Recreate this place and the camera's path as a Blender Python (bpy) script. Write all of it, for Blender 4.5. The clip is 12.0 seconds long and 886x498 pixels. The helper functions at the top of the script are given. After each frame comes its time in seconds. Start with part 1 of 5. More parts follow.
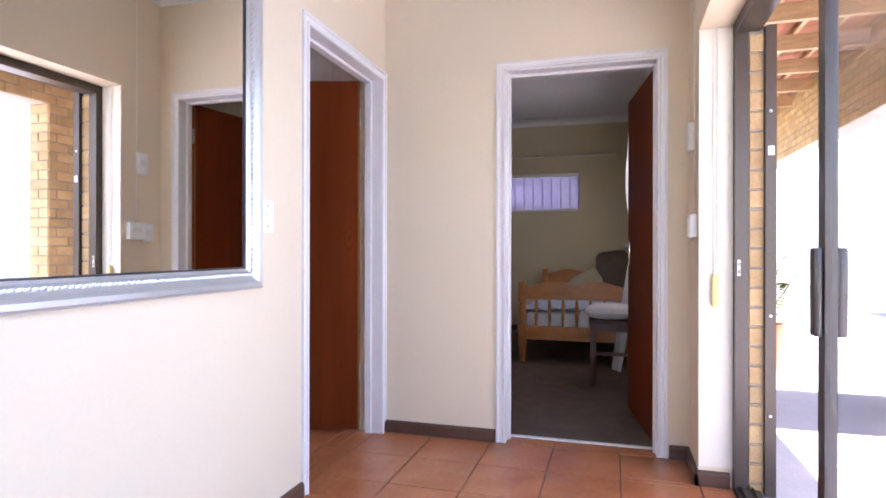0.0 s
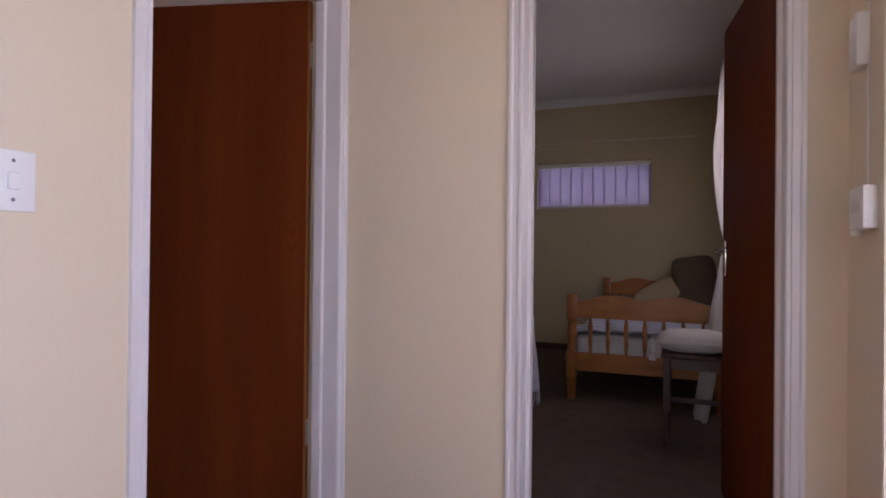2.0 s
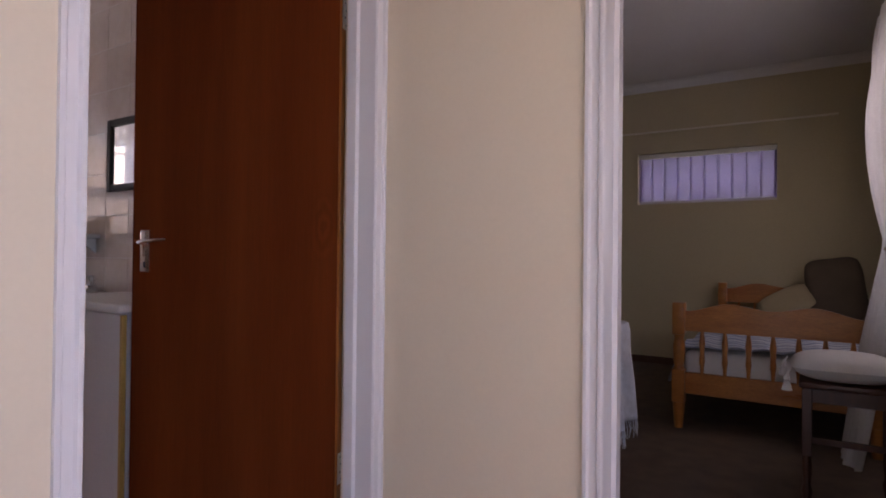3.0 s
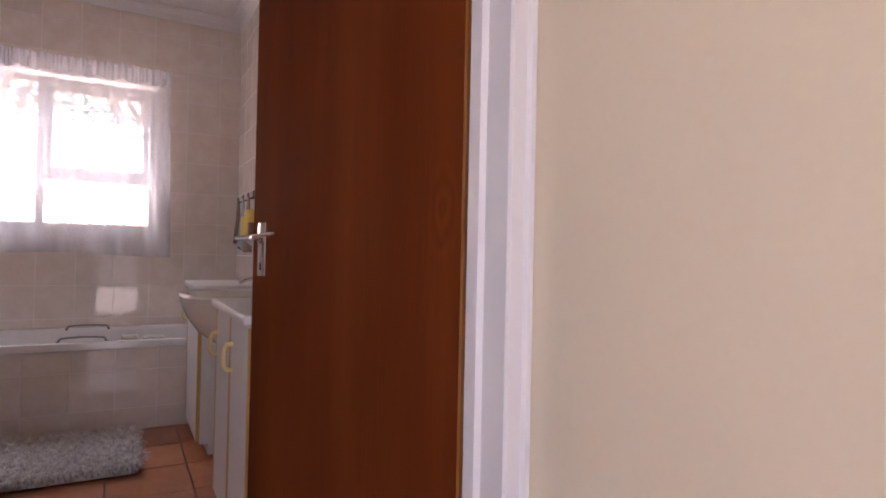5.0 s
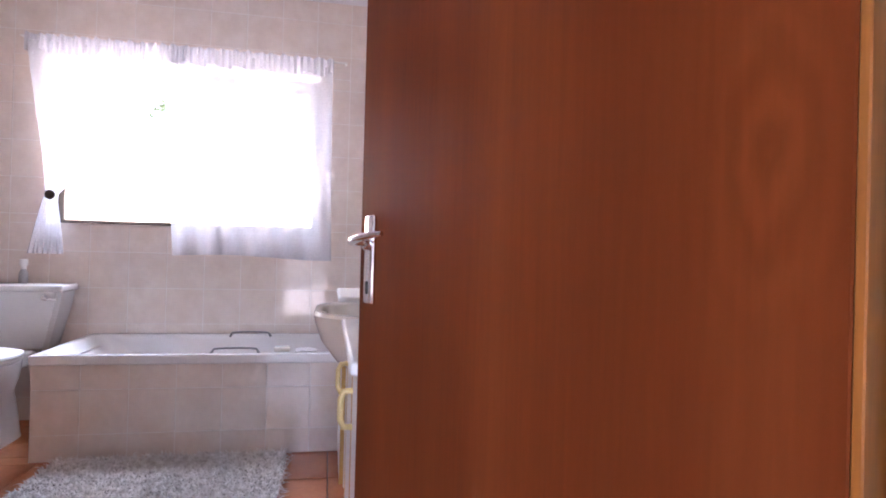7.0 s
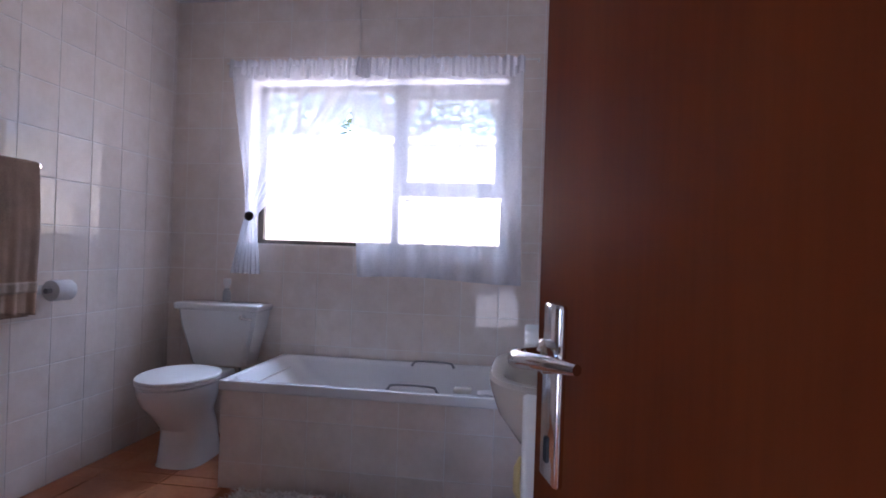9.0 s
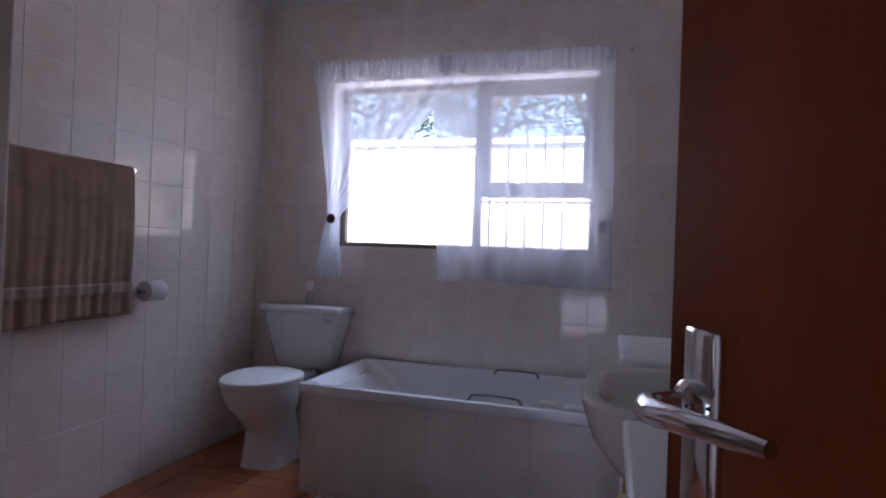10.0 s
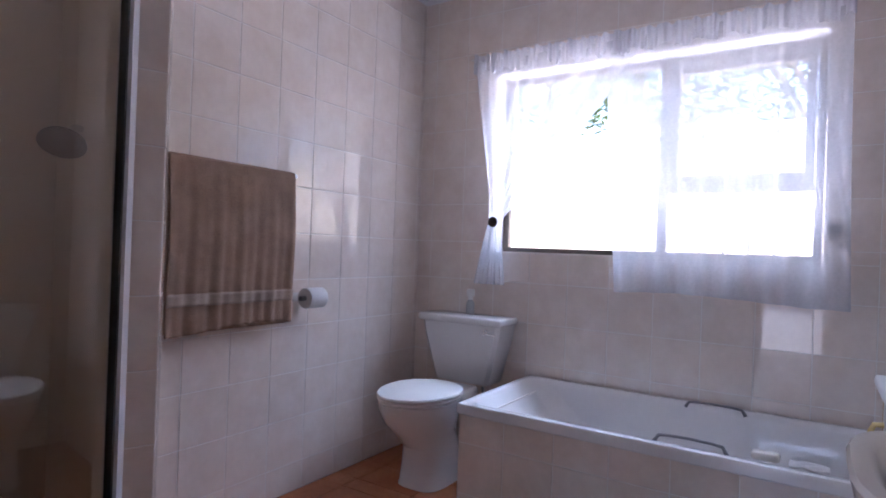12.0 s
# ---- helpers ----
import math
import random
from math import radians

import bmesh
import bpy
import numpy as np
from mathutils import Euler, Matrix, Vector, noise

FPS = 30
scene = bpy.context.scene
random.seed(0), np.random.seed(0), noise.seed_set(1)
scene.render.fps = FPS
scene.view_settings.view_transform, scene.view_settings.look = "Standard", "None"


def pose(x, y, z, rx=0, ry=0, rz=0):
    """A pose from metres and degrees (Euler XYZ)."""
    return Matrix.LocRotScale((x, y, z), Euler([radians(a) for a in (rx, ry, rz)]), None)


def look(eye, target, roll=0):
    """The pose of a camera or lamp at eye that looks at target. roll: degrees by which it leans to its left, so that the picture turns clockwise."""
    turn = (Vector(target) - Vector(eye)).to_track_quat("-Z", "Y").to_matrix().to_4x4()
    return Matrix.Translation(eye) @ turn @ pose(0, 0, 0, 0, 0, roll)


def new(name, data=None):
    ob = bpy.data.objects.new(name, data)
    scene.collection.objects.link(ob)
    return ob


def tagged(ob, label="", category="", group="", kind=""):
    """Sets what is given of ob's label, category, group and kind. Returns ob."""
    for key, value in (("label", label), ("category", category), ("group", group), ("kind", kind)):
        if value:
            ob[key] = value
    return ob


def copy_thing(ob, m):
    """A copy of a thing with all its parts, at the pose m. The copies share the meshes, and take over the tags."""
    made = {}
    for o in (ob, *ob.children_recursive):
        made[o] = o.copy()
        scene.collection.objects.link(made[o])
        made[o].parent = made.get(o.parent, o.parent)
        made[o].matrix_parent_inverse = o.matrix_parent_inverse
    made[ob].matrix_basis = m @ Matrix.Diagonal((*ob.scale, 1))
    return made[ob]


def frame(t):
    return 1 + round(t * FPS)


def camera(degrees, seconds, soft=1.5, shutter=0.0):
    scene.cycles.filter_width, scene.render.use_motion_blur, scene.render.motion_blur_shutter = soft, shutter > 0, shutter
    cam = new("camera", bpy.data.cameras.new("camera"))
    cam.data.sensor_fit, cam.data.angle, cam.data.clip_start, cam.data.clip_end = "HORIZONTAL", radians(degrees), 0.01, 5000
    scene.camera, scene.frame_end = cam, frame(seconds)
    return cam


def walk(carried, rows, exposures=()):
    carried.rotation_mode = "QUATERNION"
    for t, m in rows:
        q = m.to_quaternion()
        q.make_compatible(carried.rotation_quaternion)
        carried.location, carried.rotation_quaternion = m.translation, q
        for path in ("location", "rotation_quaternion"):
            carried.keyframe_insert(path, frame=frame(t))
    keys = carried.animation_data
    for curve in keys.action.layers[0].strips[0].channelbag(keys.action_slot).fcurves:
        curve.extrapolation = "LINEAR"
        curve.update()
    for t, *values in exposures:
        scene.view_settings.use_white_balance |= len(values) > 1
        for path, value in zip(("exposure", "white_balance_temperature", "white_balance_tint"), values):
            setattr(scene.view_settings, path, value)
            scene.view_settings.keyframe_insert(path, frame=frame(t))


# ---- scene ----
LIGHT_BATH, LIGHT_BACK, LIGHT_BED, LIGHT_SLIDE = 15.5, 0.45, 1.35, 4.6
cam = camera(75.0, 12.0, soft=1.8)
PATH = [
    (0, (0.967, -0.032, 1.065), (0.407, 1.888, 1.065), 0.1),
    (0.5, (0.999, 0.286, 1.065), (0.428, 2.203, 1.07), 0.2),
    (1, (0.998, 0.611, 1.052), (0.397, 2.518, 1.063), 0.3),
    (1.5, (0.96, 0.91, 1.061), (0.29, 2.794, 1.071), 0.5),
    (2, (0.932, 1.185, 1.054), (0.151, 3.026, 1.067), 0.6),
    (2.5, (0.888, 1.43, 1.05), (-0.019, 3.212, 1.07), 0.4),
    (3, (0.854, 1.669, 1.042), (-0.228, 3.351, 1.061), 0.6),
    (3.2, (0.838, 1.754, 1.036), (-0.314, 3.39, 1.061), 0.5),
    (4.8, (0.540, 2.445, 1.030), (-1.180, 3.466, 1.053), 1.1),
    (5, (0.493, 2.5, 1.036), (-1.255, 3.472, 1.059), 1.2),
    (5.5, (0.355, 2.563, 1.043), (-1.465, 3.392, 1.057), 1.2),
    (6, (0.163, 2.632, 1.059), (-1.714, 3.322, 1.074), 1.4),
    (6.5, (-0.02, 2.708, 1.063), (-1.94, 3.265, 1.073), 1.4),
    (7, (-0.183, 2.778, 1.059), (-2.145, 3.166, 1.07), 1.5),
    (7.2, (-0.240, 2.785, 1.066), (-2.206, 3.132, 1.072), 1.55),
    (9, (-0.684, 2.822, 1.161), (-2.663, 2.535, 1.17), 1.9),
    (9.5, (-0.763, 2.815, 1.167), (-2.717, 2.392, 1.179), 2.1),
    (10, (-0.819, 2.795, 1.159), (-2.737, 2.229, 1.17), 2.1),
    (10.5, (-0.883, 2.759, 1.173), (-2.75, 2.043, 1.174), 2.2),
    (11, (-0.96, 2.728, 1.174), (-2.773, 1.884, 1.176), 2.2),
    (11.5, (-1.043, 2.711, 1.175), (-2.805, 1.765, 1.179), 2.1),
    (12, (-1.121, 2.678, 1.173), (-2.798, 1.589, 1.175), 2.1),
]
walk(cam, [(t, look(eye, target, roll)) for t, eye, target, roll in PATH],
     exposures=[(0.0, 2.93, 6700, 28), (1.0, 2.60, 7000, 31), (2.5, 1.85, 7400, 37), (3.2, 1.90, 7500, 37), (5.0, 2.55, 7900, 37), (6.0, 3.25, 7400, 33), (7.2, 3.70, 6400, 30), (9.0, 2.33, 5800, 27), (9.5, 1.88, 5750, 26), (10.0, 1.63, 5750, 26), (10.5, 2.00, 5750, 26), (11.0, 2.18, 5750, 26), (12.0, 2.67, 5800, 26)])


# ---- world, sun, large lights ----
world = bpy.data.worlds.new("world")
scene.world = world
world.use_nodes = True
wn = world.node_tree.nodes
sky = wn.new("ShaderNodeTexSky")
sky.sky_type, sky.sun_disc = "NISHITA", False
SUN_EL, SUN_AZ = radians(56), radians(90)     # azimuth clockwise from +y
sky.sun_elevation, sky.sun_rotation = SUN_EL, SUN_AZ
world.node_tree.links.new(sky.outputs[0], wn["Background"].inputs[0])
wn["Background"].inputs[1].default_value = 0.15

sun = new("sun", bpy.data.lights.new("sun", "SUN"))
sun.data.energy, sun.data.angle, sun.data.color = 5.0, radians(0.5), (1.0, 0.95, 0.87)
sun_from = Vector((math.sin(SUN_AZ) * math.cos(SUN_EL), math.cos(SUN_AZ) * math.cos(SUN_EL), math.sin(SUN_EL)))
sun.matrix_world = look(sun_from * 20, (0, 0, 0))


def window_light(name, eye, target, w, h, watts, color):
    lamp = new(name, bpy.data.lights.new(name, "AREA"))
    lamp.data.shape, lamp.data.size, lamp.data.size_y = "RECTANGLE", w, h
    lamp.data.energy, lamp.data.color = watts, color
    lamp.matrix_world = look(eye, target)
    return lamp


window_light("bathroom_skylight", (-4.75, 1.91, 2.75), (-3.2, 1.91, 0.6), 1.6, 0.8, LIGHT_BATH, (0.60, 0.79, 1.0))
# Added fill below the sill, standing in for ground bounce onto upper walls.
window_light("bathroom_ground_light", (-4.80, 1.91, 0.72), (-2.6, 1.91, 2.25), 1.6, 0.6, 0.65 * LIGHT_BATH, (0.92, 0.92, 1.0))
# Added warm fill behind the viewpoint; no window is known there.
window_light("lounge_skylight", (0.2, -2.12, 1.45), (0.2, 3.0, 1.2), 2.6, 1.9, LIGHT_BACK, (1.0, 0.88, 0.74))
window_light("sliding_door_skylight", (1.68, 0.66, 1.05), (0, 0.86, 0.95), 1.7, 1.9, LIGHT_SLIDE, (0.20, 0.54, 1.0))
window_light("bedroom_skylight", (1.46, 5.40, 1.50), (0, 5.3, 0.9), 1.8, 1.2, LIGHT_BED, (0.95, 0.97, 1.0))


# ---- mesh helpers ----
def box(bm, x0, y0, z0, x1, y1, z1, bevel=0.0, segments=1):
    made = bmesh.ops.create_cube(bm, size=1)["verts"]
    bmesh.ops.scale(bm, vec=(x1 - x0, y1 - y0, z1 - z0), verts=made)
    bmesh.ops.translate(bm, vec=((x0 + x1) / 2, (y0 + y1) / 2, (z0 + z1) / 2), verts=made)
    if bevel:
        edges = list({e for v in made for e in v.link_edges})
        bmesh.ops.bevel(bm, geom=edges, offset=bevel, segments=segments, affect="EDGES", profile=0.5)


def loft(bm, rings, close=True, caps=True):
    rows = [[bm.verts.new(p) for p in ring] for ring in rings]
    n = len(rows[0])
    for a, b in zip(rows, rows[1:]):
        for i in range(n if close else n - 1):
            j = (i + 1) % n
            bm.faces.new((a[i], a[j], b[j], b[i]))
    if caps and close:
        bm.faces.new(rows[0][::-1])
        bm.faces.new(rows[-1])


def around(axis):
    axis = Vector(axis).normalized()
    side = axis.orthogonal().normalized()
    return side, axis.cross(side)


def tube(bm, points, r, n=10):
    """A round bar along points; r: one radius or one for each point."""
    pts = [Vector(p) for p in points]
    rs = r if isinstance(r, (list, tuple)) else [r] * len(pts)
    rings, side = [], None
    for i, p in enumerate(pts):
        axis = (pts[min(i + 1, len(pts) - 1)] - pts[max(i - 1, 0)]).normalized()
        if side is None:
            side = axis.orthogonal().normalized()
        side = (side - axis * side.dot(axis)).normalized()
        up = axis.cross(side)
        rings.append([p + (side * math.cos(a) + up * math.sin(a)) * rs[i] for a in (2 * math.pi * k / n for k in range(n))])
    loft(bm, rings)


def lathe(bm, profile, at, n=20, axis=(0, 0, 1)):
    """Turned shape: profile rows of (distance along axis, radius)."""
    at, axis = Vector(at), Vector(axis).normalized()
    side, up = around(axis)
    loft(bm, [[at + axis * d + (side * math.cos(a) + up * math.sin(a)) * max(r, 1e-4) for a in (2 * math.pi * k / n for k in range(n))] for d, r in profile])


def oval(cx, cy, z, rx0, rx1, ry, n=32, power=2.0):
    """A level ring; rx0 towards -x, rx1 towards +x; power over 2 squares it."""
    ring = []
    for k in range(n):
        c, s = math.cos(2 * math.pi * k / n), math.sin(2 * math.pi * k / n)
        e = 2.0 / power
        ring.append((cx + (rx1 if c > 0 else rx0) * math.copysign(abs(c) ** e, c), cy + ry * math.copysign(abs(s) ** e, s), z))
    return ring


def sheet(bm, f, nu, nv):
    rows = [[bm.verts.new(f(i / nu, j / nv)) for i in range(nu + 1)] for j in range(nv + 1)]
    for a, b in zip(rows, rows[1:]):
        for i in range(nu):
            bm.faces.new((a[i], a[i + 1], b[i + 1], b[i]))


def finish(bm, name, material, smooth):
    bmesh.ops.recalc_face_normals(bm, faces=bm.faces)
    me = bpy.data.meshes.new(name)
    bm.to_mesh(me)
    bm.free()
    me.materials.append(material)
    if smooth:
        me.shade_smooth()
        if smooth != "all":
            me.set_sharp_from_angle(angle=radians(38))
    return me


def part(name, bm, material, parent, label="", smooth=True, solid=0.0):
    """Links a bmesh, given in world coordinates, as one mesh under a thing or a part."""
    root = parent
    origin = Vector(parent.location)
    while root.parent:
        root = root.parent
        origin = origin + Vector(root.location)
    bmesh.ops.translate(bm, vec=-origin, verts=bm.verts)
    ob = new(name, finish(bm, name, material, smooth))
    ob.parent = parent
    if solid:
        m = ob.modifiers.new("thickness", "SOLIDIFY")
        m.thickness, m.offset = solid, 0
    return tagged(ob, label)


def thing(name, at, label, category, group="", kind=""):
    ob = new(name)
    ob.location = at
    ob.empty_display_size = 0.1
    return tagged(ob, label, category, group, kind)


def lone(name, bm, material, label, category, group="", kind="", smooth=True, solid=0.0):
    """A thing that is one mesh."""
    ob = new(name, finish(bm, name, material, smooth))
    if solid:
        m = ob.modifiers.new("thickness", "SOLIDIFY")
        m.thickness, m.offset = solid, 0
    return tagged(ob, label, category, group, kind)


def boxes(*rows):
    bm = bmesh.new()
    for r in rows:
        box(bm, *r)
    return bm


# ---- materials ----
def material(name, color, rough=0.6, metal=0.0, second=None, scale=6.0, grain=60.0, vary=0.12, bump=0.05, bump_scale=None, stretch=(1, 1, 1), random_tint=0.0, coat=0.0, depth=0.002, gloss=0.5):
    """Paint, wood, stone or cloth: colour varied at two scales with fine relief."""
    m = bpy.data.materials.new(name)
    m.use_nodes = True
    nt = m.node_tree
    n, link = nt.nodes, nt.links.new
    b = n["Principled BSDF"]
    geo = n.new("ShaderNodeNewGeometry")
    mp = n.new("ShaderNodeMapping")
    mp.inputs["Scale"].default_value = stretch
    link(geo.outputs["Position"], mp.inputs[0])
    big, fine = n.new("ShaderNodeTexNoise"), n.new("ShaderNodeTexNoise")
    big.inputs["Scale"].default_value, big.inputs["Detail"].default_value = scale, 5
    fine.inputs["Scale"].default_value, fine.inputs["Detail"].default_value = grain, 4
    link(mp.outputs[0], big.inputs[0])
    link(mp.outputs[0], fine.inputs[0])
    ramp = n.new("ShaderNodeValToRGB")
    other = second or tuple(c * (1 - 2 * vary) for c in color)
    ramp.color_ramp.elements[0].position, ramp.color_ramp.elements[1].position = 0.32, 0.68
    ramp.color_ramp.elements[0].color, ramp.color_ramp.elements[1].color = (*other, 1), (*color, 1)
    link(big.outputs["Fac"], ramp.inputs[0])
    hsv = n.new("ShaderNodeHueSaturation")
    link(ramp.outputs[0], hsv.inputs["Color"])
    val = n.new("ShaderNodeMapRange")
    val.inputs["From Min"].default_value, val.inputs["From Max"].default_value = 0.3, 0.7
    val.inputs["To Min"].default_value, val.inputs["To Max"].default_value = 1 - vary, 1 + vary
    link(fine.outputs["Fac"], val.inputs["Value"])
    if random_tint:
        info = n.new("ShaderNodeObjectInfo")
        rr = n.new("ShaderNodeMapRange")
        rr.inputs["To Min"].default_value, rr.inputs["To Max"].default_value = 1 - random_tint, 1 + random_tint
        link(info.outputs["Random"], rr.inputs["Value"])
        mul = n.new("ShaderNodeMath")
        mul.operation = "MULTIPLY"
        link(val.outputs[0], mul.inputs[0])
        link(rr.outputs[0], mul.inputs[1])
        link(mul.outputs[0], hsv.inputs["Value"])
    else:
        link(val.outputs[0], hsv.inputs["Value"])
    link(hsv.outputs[0], b.inputs["Base Color"])
    b.inputs["Metallic"].default_value = metal
    rg = n.new("ShaderNodeMapRange")
    rg.inputs["To Min"].default_value, rg.inputs["To Max"].default_value = max(rough * 0.8, 0.02), min(rough * 1.2, 1)
    link(big.outputs["Fac"], rg.inputs["Value"])
    link(rg.outputs[0], b.inputs["Roughness"])
    b.inputs["Specular IOR Level"].default_value = gloss
    b.inputs["Coat Weight"].default_value = coat
    b.inputs["Coat Roughness"].default_value = 0.12
    if bump:
        bp = n.new("ShaderNodeBump")
        bp.inputs["Strength"].default_value, bp.inputs["Distance"].default_value = bump, depth
        src = fine
        if bump_scale:
            src = n.new("ShaderNodeTexNoise")
            src.inputs["Scale"].default_value, src.inputs["Detail"].default_value = bump_scale, 3
            link(mp.outputs[0], src.inputs[0])
        link(src.outputs["Fac"], bp.inputs["Height"])
        link(bp.outputs[0], b.inputs["Normal"])
    return m


def glass(name, tint=(1, 1, 1), rough=0.0):
    m = bpy.data.materials.new(name)
    m.use_nodes = True
    b = m.node_tree.nodes["Principled BSDF"]
    b.inputs["Base Color"].default_value = (*tint, 1)
    b.inputs["Transmission Weight"].default_value = 1
    b.inputs["Roughness"].default_value = rough
    b.inputs["IOR"].default_value = 1.45
    return m


def sheer(name, color, see, through_light=0.5):
    """Thin woven net: part of the light passes straight, part is scattered; denser in an uneven weave."""
    m = bpy.data.materials.new(name)
    m.use_nodes = True
    nt = m.node_tree
    n, link = nt.nodes, nt.links.new
    n.remove(n["Principled BSDF"])
    clear, lit, back = n.new("ShaderNodeBsdfTransparent"), n.new("ShaderNodeBsdfDiffuse"), n.new("ShaderNodeBsdfTranslucent")
    lit.inputs[0].default_value = back.inputs[0].default_value = (*color, 1)
    half, mix = n.new("ShaderNodeMixShader"), n.new("ShaderNodeMixShader")
    half.inputs[0].default_value = through_light
    link(lit.outputs[0], half.inputs[1])
    link(back.outputs[0], half.inputs[2])
    geo, tex, rng = n.new("ShaderNodeNewGeometry"), n.new("ShaderNodeTexNoise"), n.new("ShaderNodeMapRange")
    tex.inputs["Scale"].default_value, tex.inputs["Detail"].default_value = 75, 3
    rng.inputs["From Min"].default_value, rng.inputs["From Max"].default_value = 0.3, 0.7
    rng.inputs["To Min"].default_value, rng.inputs["To Max"].default_value = 1 - see - 0.03, 1 - see + 0.03
    link(geo.outputs["Position"], tex.inputs[0])
    link(tex.outputs["Fac"], rng.inputs["Value"])
    link(rng.outputs[0], mix.inputs[0])
    link(clear.outputs[0], mix.inputs[1])
    link(half.outputs[0], mix.inputs[2])
    link(mix.outputs[0], n["Material Output"].inputs[0])
    return m


PAINT = material("cream_wall_paint", (0.72, 0.595, 0.43), 0.55, scale=1.0, grain=90, vary=0.012, bump=0.05, bump_scale=170)
BEDPAINT = material("bedroom_wall_paint", (0.60, 0.515, 0.34), 0.6, scale=1.3, grain=90, vary=0.03, bump=0.12, bump_scale=170)
REVEAL = material("white_reveal_paint", (0.80, 0.74, 0.64), 0.5, scale=3, grain=80, vary=0.02, bump=0.1, bump_scale=150)
CEILING = material("ceiling_board", (0.80, 0.80, 0.80), 0.7, scale=2, grain=60, vary=0.02, bump=0.05)
FRAME = material("white_gloss_enamel", (0.72, 0.675, 0.65), 0.3, scale=1.2, grain=30, vary=0.008, bump=0.02)
MAHOGANY = material("varnished_mahogany", (0.195, 0.041, 0.0105), 0.44, second=(0.125, 0.0240, 0.0066), scale=1.0, grain=22, vary=0.045, bump=0.02, stretch=(6, 6, 0.5), gloss=0.03)


def veneer_figure(m, at, size):
    """Adds an oval cathedral figure and fine pores to a veneer, at a point of the leaf's own x-z face."""
    nt = m.node_tree
    n, link = nt.nodes, nt.links.new
    b = n["Principled BSDF"]
    old = b.inputs["Base Color"].links[0].from_socket
    co = n.new("ShaderNodeTexCoord")
    mp = n.new("ShaderNodeMapping")
    mp.inputs["Location"].default_value = (-at[0] / size[0], 0, -at[1] / size[1])
    mp.inputs["Scale"].default_value = (1 / size[0], 0, 1 / size[1])
    link(co.outputs["Object"], mp.inputs[0])
    warp = n.new("ShaderNodeTexNoise")
    warp.inputs["Scale"].default_value = 1.1
    link(mp.outputs[0], warp.inputs[0])
    dist = n.new("ShaderNodeVectorMath")
    dist.operation = "LENGTH"
    link(mp.outputs[0], dist.inputs[0])
    add = n.new("ShaderNodeMath")
    link(dist.outputs["Value"], add.inputs[0])
    link(warp.outputs["Fac"], add.inputs[1])
    wave = n.new("ShaderNodeMath")
    wave.operation = "SINE"
    scale = n.new("ShaderNodeMath")
    scale.operation = "MULTIPLY"
    scale.inputs[1].default_value = 7.0
    link(add.outputs[0], scale.inputs[0])
    link(scale.outputs[0], wave.inputs[0])
    fall = n.new("ShaderNodeMapRange")
    fall.interpolation_type = "SMOOTHSTEP"
    fall.inputs["From Min"].default_value, fall.inputs["From Max"].default_value = 0.4, 2.6
    fall.inputs["To Min"].default_value, fall.inputs["To Max"].default_value = 0.13, 0.0
    link(dist.outputs["Value"], fall.inputs["Value"])
    ring = n.new("ShaderNodeMath")
    ring.operation = "MULTIPLY_ADD"
    ring.inputs[2].default_value = 1.0
    link(wave.outputs[0], ring.inputs[0])
    link(fall.outputs[0], ring.inputs[1])
    streak = n.new("ShaderNodeMapping")
    streak.inputs["Scale"].default_value = (95, 95, 2.2)
    link(co.outputs["Object"], streak.inputs[0])
    pores = n.new("ShaderNodeTexNoise")
    pores.inputs["Scale"].default_value, pores.inputs["Detail"].default_value = 1.6, 4
    link(streak.outputs[0], pores.inputs[0])
    pr = n.new("ShaderNodeMapRange")
    pr.inputs["From Min"].default_value, pr.inputs["From Max"].default_value = 0.3, 0.7
    pr.inputs["To Min"].default_value, pr.inputs["To Max"].default_value = 0.965, 1.035
    link(pores.outputs["Fac"], pr.inputs["Value"])
    tot = n.new("ShaderNodeMath")
    tot.operation = "MULTIPLY"
    link(ring.outputs[0], tot.inputs[0])
    link(pr.outputs[0], tot.inputs[1])
    hs = n.new("ShaderNodeHueSaturation")
    link(old, hs.inputs["Color"])
    link(tot.outputs[0], hs.inputs["Value"])
    link(hs.outputs[0], b.inputs["Base Color"])


veneer_figure(MAHOGANY, (0.057, 1.125), (0.026, 0.06))
LIPPING = material("door_edge_lipping", (0.40, 0.125, 0.018), 0.42, scale=3, grain=40, vary=0.12, bump=0.03, stretch=(8, 8, 0.5), coat=0.2)
SKIRT = material("dark_skirting_wood", (0.105, 0.048, 0.030), 0.4, scale=4, grain=45, vary=0.15, bump=0.04, stretch=(1, 1, 7))
TERRA = material("terracotta_floor_tile", (0.50, 0.19, 0.085), 0.22, second=(0.42, 0.145, 0.06), scale=5, grain=40, vary=0.06, bump=0.04, random_tint=0.05)
GROUT = material("floor_grout", (0.23, 0.13, 0.09), 0.85, vary=0.1)
TILEGROUT = material("wall_tile_grout", (0.86, 0.83, 0.80), 0.7, vary=0.03)
TILE = material("beige_glazed_tile", (0.83, 0.745, 0.68), 0.035, second=(0.76, 0.655, 0.575), scale=8, grain=34, vary=0.025, bump=0.02, bump_scale=9, random_tint=0.02, depth=0.004)
CARPET = material("brown_loop_carpet", (0.165, 0.112, 0.082), 0.95, scale=9, grain=260, vary=0.16, bump=0.6, bump_scale=420, depth=0.004)
CHROME = material("chrome", (0.82, 0.82, 0.84), 0.09, metal=1.0, vary=0.01, bump=0.0)
BRASS = material("brass", (0.70, 0.46, 0.18), 0.25, metal=1.0, vary=0.03, bump=0.0)
